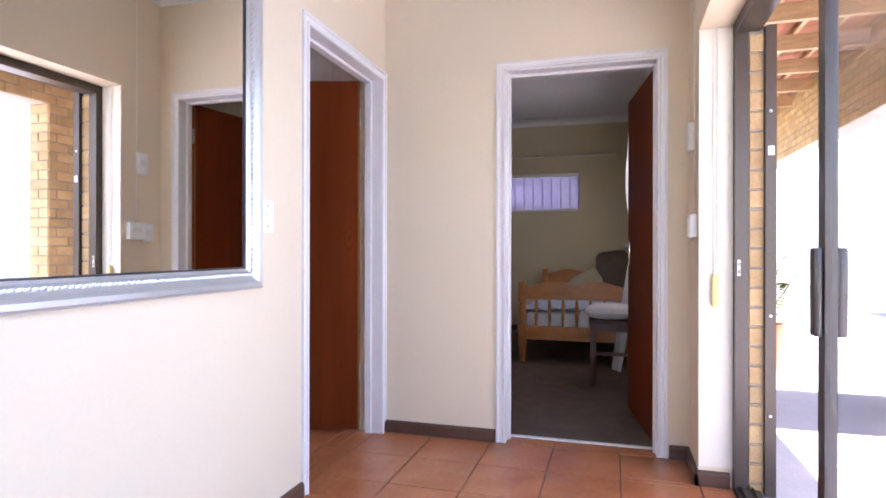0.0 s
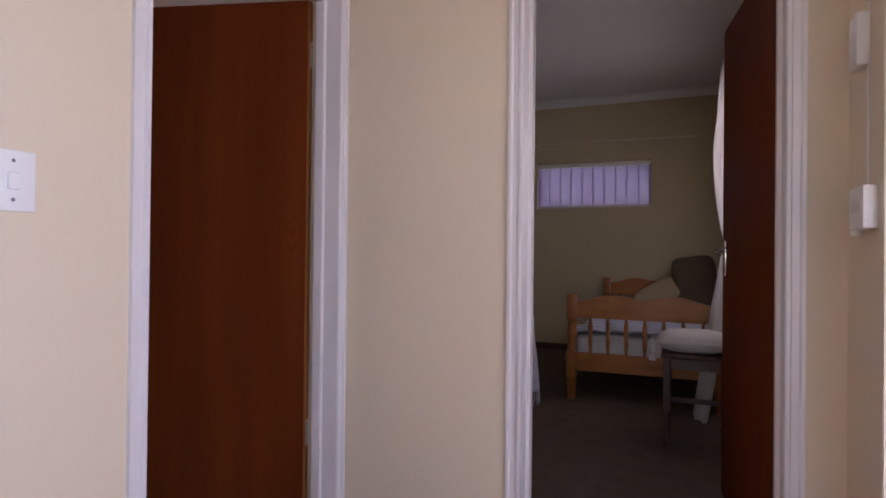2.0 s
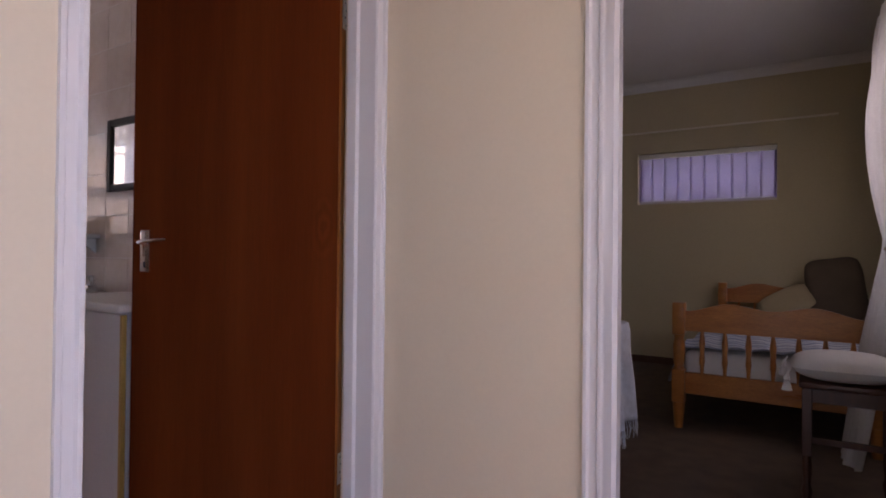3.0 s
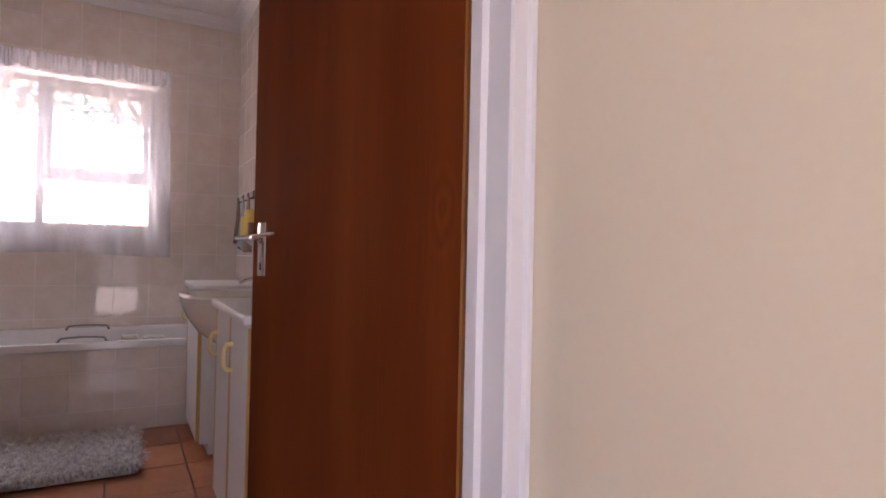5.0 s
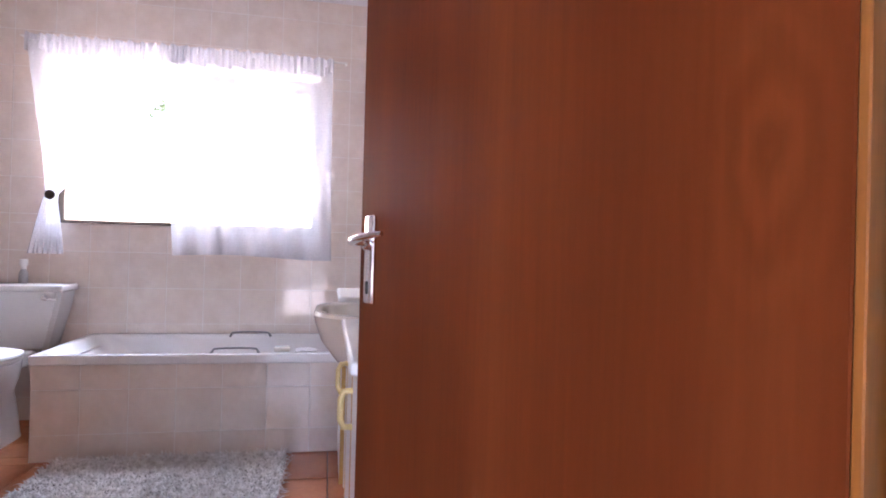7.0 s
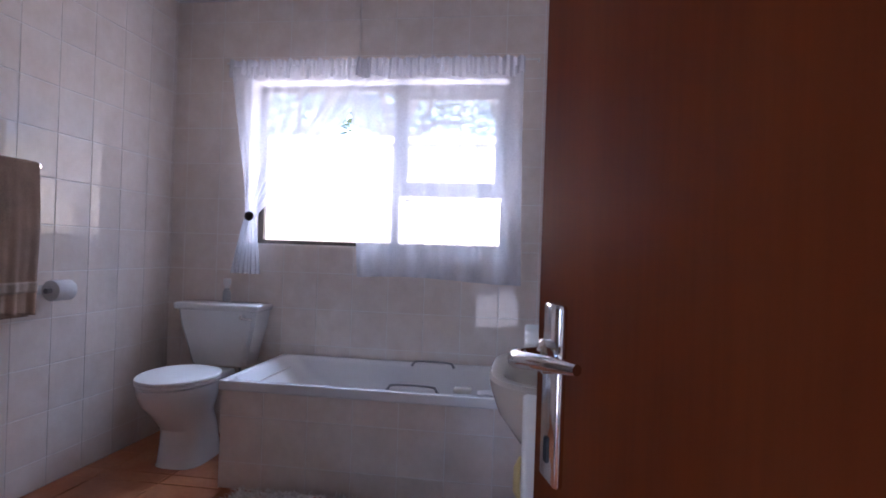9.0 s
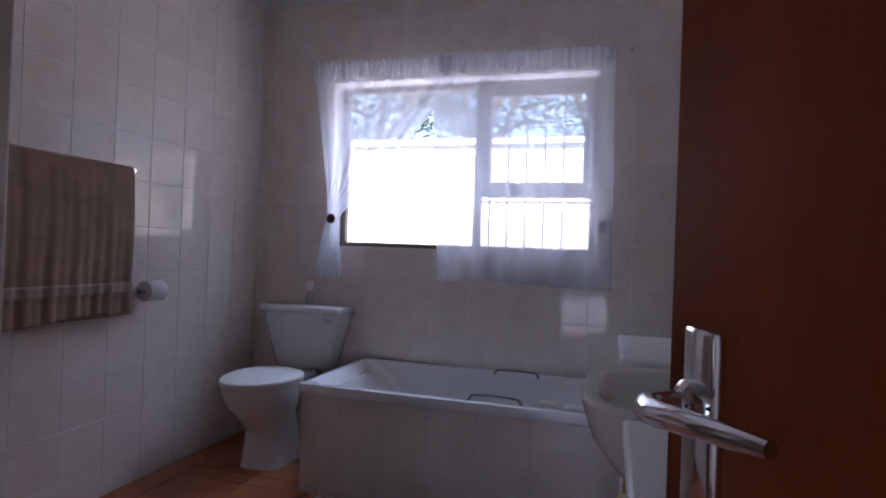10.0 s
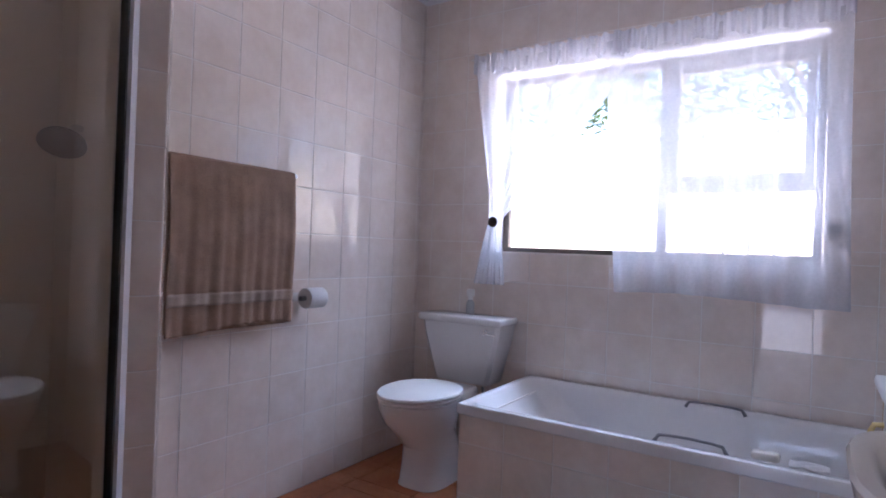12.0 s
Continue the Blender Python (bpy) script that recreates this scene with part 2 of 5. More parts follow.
STEEL = material("zinc_hinge", (0.72, 0.70, 0.66), 0.3, metal=0.8, vary=0.03, bump=0.0)
BRONZE = material("bronze_aluminium", (0.085, 0.066, 0.056), 0.32, metal=0.55, vary=0.04, bump=0.0)
ALU = material("satin_aluminium", (0.80, 0.80, 0.83), 0.3, metal=0.1, vary=0.02, bump=0.0)
PORCELAIN = material("white_porcelain", (0.80, 0.79, 0.78), 0.06, vary=0.012, bump=0.0, scale=4)
ACRYLIC = material("white_bath_enamel", (0.80, 0.79, 0.785), 0.09, vary=0.012, bump=0.0, scale=4)
PLASTIC = material("white_plastic", (0.80, 0.785, 0.75), 0.35, vary=0.015, bump=0.0)
BEIGEBASIN = material("ivory_porcelain", (0.78, 0.735, 0.66), 0.07, vary=0.012, bump=0.0, scale=4)
MELAMINE = material("white_melamine", (0.78, 0.765, 0.75), 0.3, vary=0.02, bump=0.02)
OAKTRIM = material("yellow_oak_trim", (0.62, 0.37, 0.10), 0.4, vary=0.12, stretch=(6, 6, 0.6), bump=0.03)
YELLOWPLASTIC = material("cream_yellow_plastic", (0.78, 0.62, 0.26), 0.35, vary=0.03, bump=0.0)
PINE = material("honey_pine", (0.52, 0.200, 0.045), 0.3, second=(0.36, 0.120, 0.025), scale=3, grain=40, vary=0.14, bump=0.03, stretch=(1.2, 5, 5), coat=0.3)
DARKWOOD = material("dark_stool_wood", (0.090, 0.028, 0.013), 0.42, vary=0.18, stretch=(6, 6, 0.7), bump=0.03, coat=0.05)
WHITECLOTH = material("white_cotton", (0.76, 0.75, 0.74), 0.9, scale=9, grain=220, vary=0.05, bump=0.4, bump_scale=330)
TOWEL = material("brown_terry_towel", (0.40, 0.265, 0.19), 0.97, scale=11, grain=240, vary=0.14, bump=0.8, bump_scale=460, depth=0.004)
TOWELBAND = material("pale_towel_band", (0.47, 0.37, 0.30), 0.9, scale=11, grain=240, vary=0.12, bump=0.5, bump_scale=460)
RUBBER = material("black_rubber", (0.03, 0.03, 0.03), 0.6, vary=0.1, bump=0.0)
GREY = material("grey_rubber_grip", (0.22, 0.22, 0.24), 0.4, vary=0.06, bump=0.0)
CLEAR = glass("clear_glass")
SHOWERGLASS = glass("bronze_shower_glass", (0.90, 0.81, 0.68))
NET = sheer("white_net_curtain", (0.80, 0.81, 0.86), 0.42, 0.38)
NETDENSE = sheer("gathered_net_frill", (0.80, 0.80, 0.84), 0.18, 0.35)
MIRROR = bpy.data.materials.new("mirror_silver")
MIRROR.use_nodes = True
MIRROR.node_tree.nodes["Principled BSDF"].inputs["Base Color"].default_value = (0.90, 0.91, 0.90, 1)
MIRROR.node_tree.nodes["Principled BSDF"].inputs["Metallic"].default_value = 1.0
MIRROR.node_tree.nodes["Principled BSDF"].inputs["Roughness"].default_value = 0.0
SILVER = material("silvered_moulding", (0.58, 0.57, 0.55), 0.34, metal=0.7, vary=0.02, scale=4, bump=0.0)
BRICK = material("yellow_face_brick", (0.52, 0.36, 0.19), 0.85, second=(0.42, 0.27, 0.13), scale=9, grain=120, vary=0.1, bump=0.5, random_tint=0.14)
MORTAR = material("grey_mortar", (0.36, 0.32, 0.27), 0.9, vary=0.1, bump=0.4)


# ---- the large structure ----
H = 2.74            # ceiling height
XL, XLB = -0.305, -0.45        # left hall wall: hall face, bathroom face
YF, YFB = 3.116, 3.25           # far hall wall: hall face, back face
XR, XRO = 1.345, 1.60          # right hall wall: inner and outer face
BX, BXO = -4.02, -4.27         # bathroom window wall
BY0, BY1 = 0.615, 3.25          # bathroom towel wall and vanity wall
YB = 7.55                      # bedroom far wall
HX0, HX1, HZ0, HZ1 = -0.63, 0.575, 1.558, 2.055   # high bedroom window
BR = 1.36                      # bedroom side wall with the curtained window


def wall(name, label, mat, *rows):
    return lone(name, boxes(*rows), mat, label, "wall", kind="structure", smooth=False)


wall("wall_left", "cream painted plaster wall with the bathroom doorway", PAINT,
     (XLB, -2.2, 0, XL, 2.215, H), (XLB, 3.09, 0, XL, YF, H), (XLB, 2.215, 2.05, XL, 3.09, H))
wall("wall_far", "cream painted plaster wall with the bedroom doorway", PAINT,
     (XLB, YF, 0, 0.40, YFB, H), (1.205, YF, 0, 1.62, YFB, H), (0.40, YF, 2.045, 1.205, YFB, H))
wall("wall_right", "cream plaster wall round the sliding door opening", PAINT,
     (XR, 2.80, 0, 1.485, YF, H), (XR, -2.2, 2.06, 1.485, 2.80, H), (XR, -2.2, 0, 1.485, -0.55, 2.06))
# Unseen wall; its wide opening is made up to hold the back fill.
wall("wall_back", "unseen cream wall behind with an opening added for a fill lamp", PAINT,
     (-3.0, -2.35, 0, XRO, -2.2, 0.45), (-3.0, -2.35, 2.45, XRO, -2.2, H), (-3.0, -2.35, 0.45, -1.15, -2.2, 2.45), (1.55, -2.35, 0.45, XRO, -2.2, 2.45))
wall("wall_pier", "white painted end of a cross wall beside the mirror", REVEAL, (XL, 0.16, 0, 0.332, 0.375, H))
wall("wall_bathroom_window", "bathroom outer wall with a window opening", TILEGROUT,
     (BXO, BY0 - 0.15, 0, BX, 1.125, H), (BXO, 2.695, 0, BX, BY1 + 0.15, H), (BXO, 1.125, 0, BX, 2.695, 1.17), (BXO, 1.125, 2.17, BX, 2.695, H))
wall("wall_bathroom_towel", "bathroom side wall behind the towel rail", TILEGROUT, (BX, BY0 - 0.15, 0, XLB, BY0, H))
wall("wall_bathroom_vanity", "bathroom side wall behind the vanity", TILEGROUT, (BX, BY1, 0, XLB, BY1 + 0.15, H))
wall("wall_bedroom_far", "olive beige bedroom wall with a high window", BEDPAINT,
     (-3.2, YB, 0, HX0, YB + 0.2, H), (HX1, YB, 0, BR + 0.2, YB + 0.2, H), (HX0, YB, 0, HX1, YB + 0.2, HZ0), (HX0, YB, HZ1, HX1, YB + 0.2, H))
wall("wall_bedroom_side", "olive beige bedroom wall with the curtained window", BEDPAINT,
     (BR, YFB, 0, BR + 0.2, 4.45, H), (BR, 6.35, 0, BR + 0.2, YB, H), (BR, 4.45, 0, BR + 0.2, 6.35, 0.85), (BR, 4.45, 2.15, BR + 0.2, 6.35, H))
wall("wall_bedroom_other", "plain olive beige bedroom wall", BEDPAINT, (-3.2, 3.40, 0, -3.05, YB, H), (-3.05, 3.401, 0, XLB, 3.42, H))

lone("ceiling_hall", boxes((-3.0, -2.35, H, XRO, YFB, H + 0.1)), CEILING, "white painted ceiling over the hall", "ceiling", kind="structure", smooth=False)
lone("ceiling_bathroom", boxes((BXO, BY0 - 0.15, H + 0.001, XLB - 0.002, BY1 + 0.15, H + 0.102)), CEILING, "white painted bathroom ceiling", "ceiling", kind="structure", smooth=False)
lone("ceiling_bedroom", boxes((-3.2, YFB + 0.002, H + 0.003, BR + 0.2, YB + 0.2, H + 0.103)), CEILING, "white painted bedroom ceiling", "ceiling", kind="structure", smooth=False)


def cornice(name, mat, runs, label):
    """Coved cornice: runs of (start, end, inward normal) at ceiling height."""
    bm = bmesh.new()
    for (x0, y0), (x1, y1), (nx, ny) in runs:
        prof = [(0.0, -0.075), (0.006, -0.075), (0.012, -0.062), (0.022, -0.038), (0.042, -0.016), (0.066, -0.008), (0.078, -0.004), (0.078, 0.0), (0.0, 0.0)]
        rings = []
        for x, y in ((x0, y0), (x1, y1)):
            rings.append([(x + nx * a, y + ny * a, H + b - 0.001) for a, b in prof])
        loft(bm, rings)
    return lone(name, bm, mat, label, "cornice", kind="structure", smooth=False)


cornice("trim_bathroom_cornice", CEILING, [((BX, BY0), (BX, BY1), (1, 0)), ((XLB, BY0), (BX, BY0), (0, 1)), ((BX, BY1), (XLB, BY1), (0, -1))], "white coved cornice round the bathroom ceiling")
cornice("trim_hall_cornice", CEILING, [((XL, -2.2), (XL, YF), (1, 0)), ((XL, YF), (XR, YF), (0, -1)), ((XR, YF), (XR, -2.2), (-1, 0))], "white coved cornice round the hall ceiling")
cornice("trim_bedroom_cornice", CEILING, [((-3.05, YB), (BR, YB), (0, -1)), ((BR, YB), (BR, YFB), (-1, 0))], "white coved cornice round the bedroom ceiling")


def skirting(name, runs, h=0.068, t=0.016):
    bm = bmesh.new()
    for (x0, y0), (x1, y1), (nx, ny) in runs:
        prof = [(0.0, 0.0), (t, 0.0), (t, h - 0.014), (t - 0.005, h - 0.004), (t - 0.010, h), (0.0, h)]
        loft(bm, [[(x + nx * a, y + ny * a, b + 0.001) for a, b in prof] for x, y in ((x0, y0), (x1, y1))])
    return lone(name, bm, SKIRT, "dark stained wooden skirting board", "skirting", kind="structure", smooth=False)


skirting("baseboard_left", [((XL, 0.375), (XL, 2.17), (1, 0))])
skirting("baseboard_far", [((XL, YF), (0.355, YF), (0, -1))])
skirting("baseboard_far_short", [((1.25, YF), (XR, YF), (0, -1))])
skirting("baseboard_right", [((XR, YF - 0.016), (XR, 2.784), (-1, 0)), ((XR - 0.016, 2.80), (1.475, 2.80), (0, -1))])
skirting("baseboard_bedroom", [((-3.05, YB), (BR, YB), (0, -1)), ((BR, YB - 0.016), (BR, YFB), (-1, 0))])


# ---- door frames ----
def door_frame(name, along, a0, a1, face, back, top, label):
    """Pressed frame round an opening. along: the axis the wall runs on; a0, a1: outer edges; face, back: where wall faces lie."""
    s = 1 if face > back else -1
    # two raised beads on the face, the stop, then the rebate for the leaf
    prof = [(0.0, face + s * 0.012), (0.010, face + s * 0.012), (0.015, face + s * 0.004), (0.034, face + s * 0.004), (0.039, face + s * 0.012), (0.048, face + s * 0.012), (0.052, face + s * 0.006),
            (0.054, face - s * 0.058), (0.066, face - s * 0.062), (0.066, face - s * 0.098), (0.012, face - s * 0.101), (0.012, back - s * 0.012), (0.0, back - s * 0.012)]

    def spot(a, d, z):
        return (d, a, z) if along == "y" else (a, d, z)

    root = thing(name, spot((a0 + a1) / 2, face, 0), label, "door frame", kind="structure")
    for end, sign in ((a0, 1), (a1, -1)):
        bm = bmesh.new()
        loft(bm, [[spot(end + sign * w, d, 0.0) for w, d in prof], [spot(end + sign * w, d, top - w) for w, d in prof]])
        part("jamb", bm, FRAME, root, smooth=False)
    bm = bmesh.new()
    loft(bm, [[spot(a0 + w, d, top - w) for w, d in prof], [spot(a1 - w, d, top - w) for w, d in prof]])
    part("head", bm, FRAME, root, smooth=False)
    return root


door_frame("trim_bathroom_door_frame", "y", 2.168, YF - 0.002, XL, XLB, 2.09, "white painted pressed steel door frame")
door_frame("trim_bedroom_door_frame", "x", 0.358, 1.243, YF, YFB, 2.09, "white painted pressed steel door frame")


def lever_set(leaf, x, z, side, dirn):
    """Chrome lever on a long plate; the leaf lies in x-z before it is turned. side: the face's y; dirn: towards the hinge."""
    s = -1 if side <= 0 else 1
    y = side
    bm = bmesh.new()
    box(bm, x - 0.021, min(y, y + s * 0.009), z - 0.077, x + 0.021, max(y, y + s * 0.009), z + 0.077, 0.004, 2)
    plate = part("lock_plate", bm, CHROME, leaf, "long chrome lock plate with keyhole")
    bm = bmesh.new()
    zl = z + 0.031
    pts = [(x, y, zl), (x, y + s * 0.030, zl), (x + dirn * 0.003, y + s * 0.038, zl), (x + dirn * 0.014, y + s * 0.042, zl), (x + dirn * 0.035, y + s * 0.043, zl + 0.003), (x + dirn * 0.065, y + s * 0.039, zl + 0.007), (x + dirn * 0.095, y + s * 0.033, zl + 0.010), (x + dirn * 0.112, y + s * 0.027, zl + 0.011)]
    tube(bm, pts, [0.009, 0.008, 0.0078, 0.0075, 0.007, 0.0062, 0.0052, 0.004], 14)
    lathe(bm, [(0.0, 0.015), (0.007, 0.015), (0.010, 0.011)], (x, y + s * 0.0085, zl), 16, (0, s, 0))
    part("lever", bm, CHROME, leaf, "curved chrome lever handle")
    bm = bmesh.new()
    box(bm, x - 0.004, y + s * 0.0085 - 0.002, z - 0.060, x + 0.004, y + s * 0.0085 + 0.0025, z - 0.038, 0.001)
    part("keyhole", bm, RUBBER, leaf)
    return plate


def door_leaf(name, hinge, turn, width, front, label):
    """Flush leaf hung on the z axis at hinge; it reaches along local +x; its front face lies at y = 0 and its body towards `front`."""
    t = 0.040 * front
    y0, y1 = min(0, t), max(0, t)
    leaf = new(name)
    tagged(leaf, label, "door", kind="structure")
    bm = bmesh.new()
    box(bm, 0.007, y0, 0.012, width - 0.007, y1, 2.045, 0.0012)
    part("panel", bm, MAHOGANY, leaf, smooth=False)
    for a, b in ((0.0, 0.0068), (width - 0.0068, width)):
        bm = bmesh.new()
        box(bm, a, y0 + 0.0006, 0.012, b, y1 - 0.0006, 2.045, 0.001)
        part("lipping", bm, LIPPING if a == 0.0 else MAHOGANY, leaf, "orange varnished door edge" if a == 0.0 else "", smooth=False)
    for face in (-1e-6 * front, t):
        lever_set(leaf, width - 0.064, 1.043, face, -1)
    for z in (0.29, 1.78):
        bm = bmesh.new()
        ymid = t / 2
        box(bm, -0.004, min(t * 0.12, t * 0.95), z, -0.0012, max(t * 0.12, t * 0.95), z + 0.10)
        tube(bm, [(-0.004, t + 0.003 * front, z), (-0.004, t + 0.003 * front, z + 0.10)], 0.0065, 10)
        hinge_ob = part("hinge", bm, STEEL, leaf, "white butt hinge plate")
        bm = bmesh.new()
        for k in range(4):
            lathe(bm, [(0, 0.0001), (0, 0.0042), (0.0012, 0.003), (0.0014, 0.0001)], (-0.0042, ymid - 0.004 + 0.008 * (k % 2), z + 0.014 + 0.024 * k), 8, (-1, 0, 0))
        part("screw", bm, GREY, hinge_ob)
    leaf.matrix_world = Matrix.Translation(hinge) @ Matrix.Rotation(radians(turn), 4, "Z")
    return leaf


# bathroom leaf: swung into the bathroom, its hall face towards the walker
door_leaf("door_bathroom", (-0.447, 3.066, 0), 180 + 15.97, 0.839, -1, "open flush mahogany veneered door on the bathroom side")
# bedroom leaf: swung into the bedroom against the side wall
door_leaf("door_bedroom", (1.190, 3.262, 0), 98.6, 0.775, -1, "open flush mahogany veneered door into the bedroom")


# ---- sliding door, outside wall ----
def sliding_door():
    root = thing("window_sliding_door", (1.52, 1.1, 0), "half open bronze aluminium sliding glass door to the patio", "sliding door", kind="structure")
    f = part("outer_frame", boxes((1.487, 2.752, 0.0, 1.540, 2.80, 2.06), (1.487, -0.55, 2.012, 1.585, 2.752, 2.06), (1.487, -0.55, 0.0, 1.585, 2.752, 0.022), (1.487, -0.55, 0.022, 1.585, -0.50, 2.012)), BRONZE, root, smooth=False)
    part("track", boxes((1.505, -0.5, 0.022, 1.510, 2.75, 0.034), (1.555, -0.5, 0.022, 1.560, 2.75, 0.034)), BRONZE, f, smooth=False)
    bm = bmesh.new()
    box(bm, 1.495, 2.7445, 0.95, 1.507, 2.7515, 1.02, 0.001)
    keeper = part("keeper", bm, STEEL, root, "steel lock keeper on the jamb")
    part("keeper_slot", boxes((1.498, 2.7435, 0.960, 1.504, 2.7442, 0.978), (1.498, 2.7435, 0.992, 1.504, 2.7442, 1.010)), RUBBER, keeper, smooth=False)
    for name, x, y0, y1 in (("sliding_leaf", 1.502, 0.60, 1.745), ("fixed_leaf", 1.545, -0.50, 0.70)):
        leaf = part(name, boxes((x, y1 - 0.052, 0.03, x + 0.034, y1, 2.010), (x, y0, 0.03, x + 0.034, y0 + 0.052, 2.010), (x, y0 + 0.052, 0.03, x + 0.034, y1 - 0.052, 0.10), (x, y0 + 0.052, 1.950, x + 0.034, y1 - 0.052, 2.010)), BRONZE, root, smooth=False)
        pane = part("pane", boxes((x + 0.014, y0 + 0.05, 0.098, x + 0.019, y1 - 0.05, 1.952)), CLEAR, leaf, "clear glass pane", smooth=False)
        pane.visible_shadow = False
        if name == "sliding_leaf":
            bm = bmesh.new()
            box(bm, x - 0.024, y1 - 0.046, 0.835, x - 0.001, y1 - 0.008, 1.07, 0.006, 2)
            box(bm, x + 0.035, y1 - 0.046, 0.835, x + 0.060, y1 - 0.008, 1.07, 0.006, 2)
            part("pull_handle", bm, BRONZE, leaf, "dark brown pull handle and lock")
    return root


sliding_door()
lone("trim_sliding_reveal", boxes((XR + 0.002, 2.796, 0.088, 1.486, 2.7995, 2.056)), REVEAL, "white painted reveal beside the sliding door", "reveal", kind="structure", smooth=False)
gate = thing("gate_channel", (1.625, 2.77, 0), "dark steel security gate channel screwed to the brick jamb", "gate channel", kind="structure")
part("channel", boxes((1.602, 2.735, 0.0, 1.645, 2.741, 2.03), (1.602, 2.741, 0.0, 1.608, 2.775, 2.03), (1.639, 2.741, 0.0, 1.645, 2.775, 2.03)), BRONZE, gate, smooth=False)
for z in (0.35, 0.78, 1.66):
    bm = bmesh.new()
    lathe(bm, [(0, 0.0001), (0, 0.007), (0.003, 0.005), (0.004, 0.0001)], (1.622, 2.7348, z), 10, (0, -1, 0))
    part("screw", bm, STEEL, gate)
part("sticker", boxes((1.612, 2.7338, 1.47, 1.636, 2.7346, 1.51)), PLASTIC, gate, "small white sticker", smooth=False)

# ---- bathroom window ----
def bathroom_window():
    root = thing("window_bathroom", (-4.17, 1.93, 1.2), "dark framed bathroom window with a top hung sash and burglar bars", "window", kind="structure")
    x0, x1 = -4.185, -4.150
    part("window_frame", boxes((x0, 1.127, 1.172, x1, 1.162, 2.168), (x0, 2.658, 1.172, x1, 2.693, 2.168), (x0, 1.162, 1.172, x1, 2.658, 1.202), (x0, 1.162, 2.135, x1, 2.658, 2.168), (x0, 1.99, 1.202, x1, 2.035, 2.135)), BRONZE, root, smooth=False)
    part("transom", boxes((x0, 2.035, 1.492, x1, 2.658, 1.534)), BRONZE, root, smooth=False)
    part("sash", boxes((x0 - 0.02, 2.038, 1.537, x0 + 0.012, 2.072, 2.13), (x0 - 0.02, 2.615, 1.537, x0 + 0.012, 2.655, 2.13), (x0 - 0.02, 2.072, 1.537, x0 + 0.012, 2.615, 1.582), (x0 - 0.02, 2.072, 2.09, x0 + 0.012, 2.615, 2.13)), BRONZE, root, smooth=False)
    for y0, y1, z0, z1 in ((1.160, 1.992, 1.20, 2.137), (2.033, 2.66, 1.20, 1.494), (2.070, 2.617, 1.580, 2.092)):
        pane = part("pane", boxes((-4.172, y0, z0, -4.168, y1, z1)), CLEAR, root, "clear glass pane", smooth=False)
        pane.visible_shadow = False
    for k in range(5):
        bm = bmesh.new()
        y = 2.09 + 0.105 * k
        tube(bm, [(-4.135, y, 1.175), (-4.135, y, 2.165)], 0.005, 8)
        part("burglar_bar", bm, PLASTIC, root, "thin white burglar bar")
    bm = bmesh.new()
    tube(bm, [(-4.129, 1.985, 1.462), (-4.129, 2.690, 1.462)], 0.006, 8)
    part("burglar_bar", bm, PLASTIC, root, "thin white burglar bar")
    bm = bmesh.new()
    box(bm, -4.135, 1.128, 1.1705, -4.012, 2.692, 1.1755)
    part("window_sill", bm, TILE, root, "tiled inner sill", smooth=False)
    return root


bathroom_window()

# ---- bathroom: tub ----
def bathtub():
    root = thing("bathtub", (-3.67, 2.32, 0), "white built-in bath with tiled front panel and grab handles", "bathtub")
    x0, x1, y0, y1, z = BX + 0.010, -3.258, 1.385, BY1 - 0.011, 0.515
    cx, cy = (x0 + x1) / 2, (y0 + y1) / 2

    def ring(inset, zz, r, slope=0.0, n=10):
        """Rounded outline; slope draws in the end with the back rest."""
        pts = []
        a, b = (x1 - x0) / 2 - inset, (y1 - y0 - slope) / 2 - inset
        mid = cy + slope / 2
        r = min(r, a, b)
        for (sx, sy), start in (((1, 1), 0), ((-1, 1), 90), ((-1, -1), 180), ((1, -1), 270)):
            for k in range(n + 1):
                t = radians(start + 90 * k / n)
                pts.append((cx + sx * (a - r) + r * math.cos(t), mid + sy * (b - r) + r * math.sin(t), zz))
        return pts

    bm = bmesh.new()
    loft(bm, [ring(0.004, z - 0.048, 0.012), ring(0.0, z - 0.044, 0.014), ring(0.0, z - 0.012, 0.014), ring(0.004, z - 0.003, 0.014), ring(0.012, z, 0.014),
              ring(0.034, z - 0.001, 0.07), ring(0.042, z - 0.007, 0.08), ring(0.050, z - 0.03, 0.09, 0.02), ring(0.075, z - 0.14, 0.11, 0.12), ring(0.095, z - 0.25, 0.13, 0.24), ring(0.125, z - 0.34, 0.14, 0.34), ring(0.185, z - 0.385, 0.13, 0.40), ring(0.26, z - 0.39, 0.08, 0.40)], caps=False)
    bm.faces.new([v for v in bm.verts][-44:])
    part("tub_shell", bm, ACRYLIC, root, "glossy white bath with rolled rim")
    part("panel_core", boxes((x1 - 0.12, y0 + 0.012, 0, x1 - 0.016, y1, z - 0.05), (x0 + 0.01, y0 + 0.022, 0, x1 - 0.12, y0 + 0.10, z - 0.05)), TILEGROUT, root, smooth=False)
    for hx, s in ((x1 - 0.045, -1), (x0 + 0.105, 1)):
        bm = bmesh.new()
        pts = [(hx, 2.20, z - 0.006), (hx + s * 0.006, 2.215, z + 0.018), (hx + s * 0.008, 2.25, z + 0.022), (hx + s * 0.008, 2.32, z + 0.024), (hx + s * 0.008, 2.39, z + 0.022), (hx + s * 0.006, 2.425, z + 0.018), (hx, 2.44, z - 0.006)]
        tube(bm, pts, [0.008, 0.006, 0.0052, 0.0052, 0.0052, 0.006, 0.008], 10)
        part("grab_handle", bm, GREY, root, "slim dark grab handle")
    return root


bathtub()

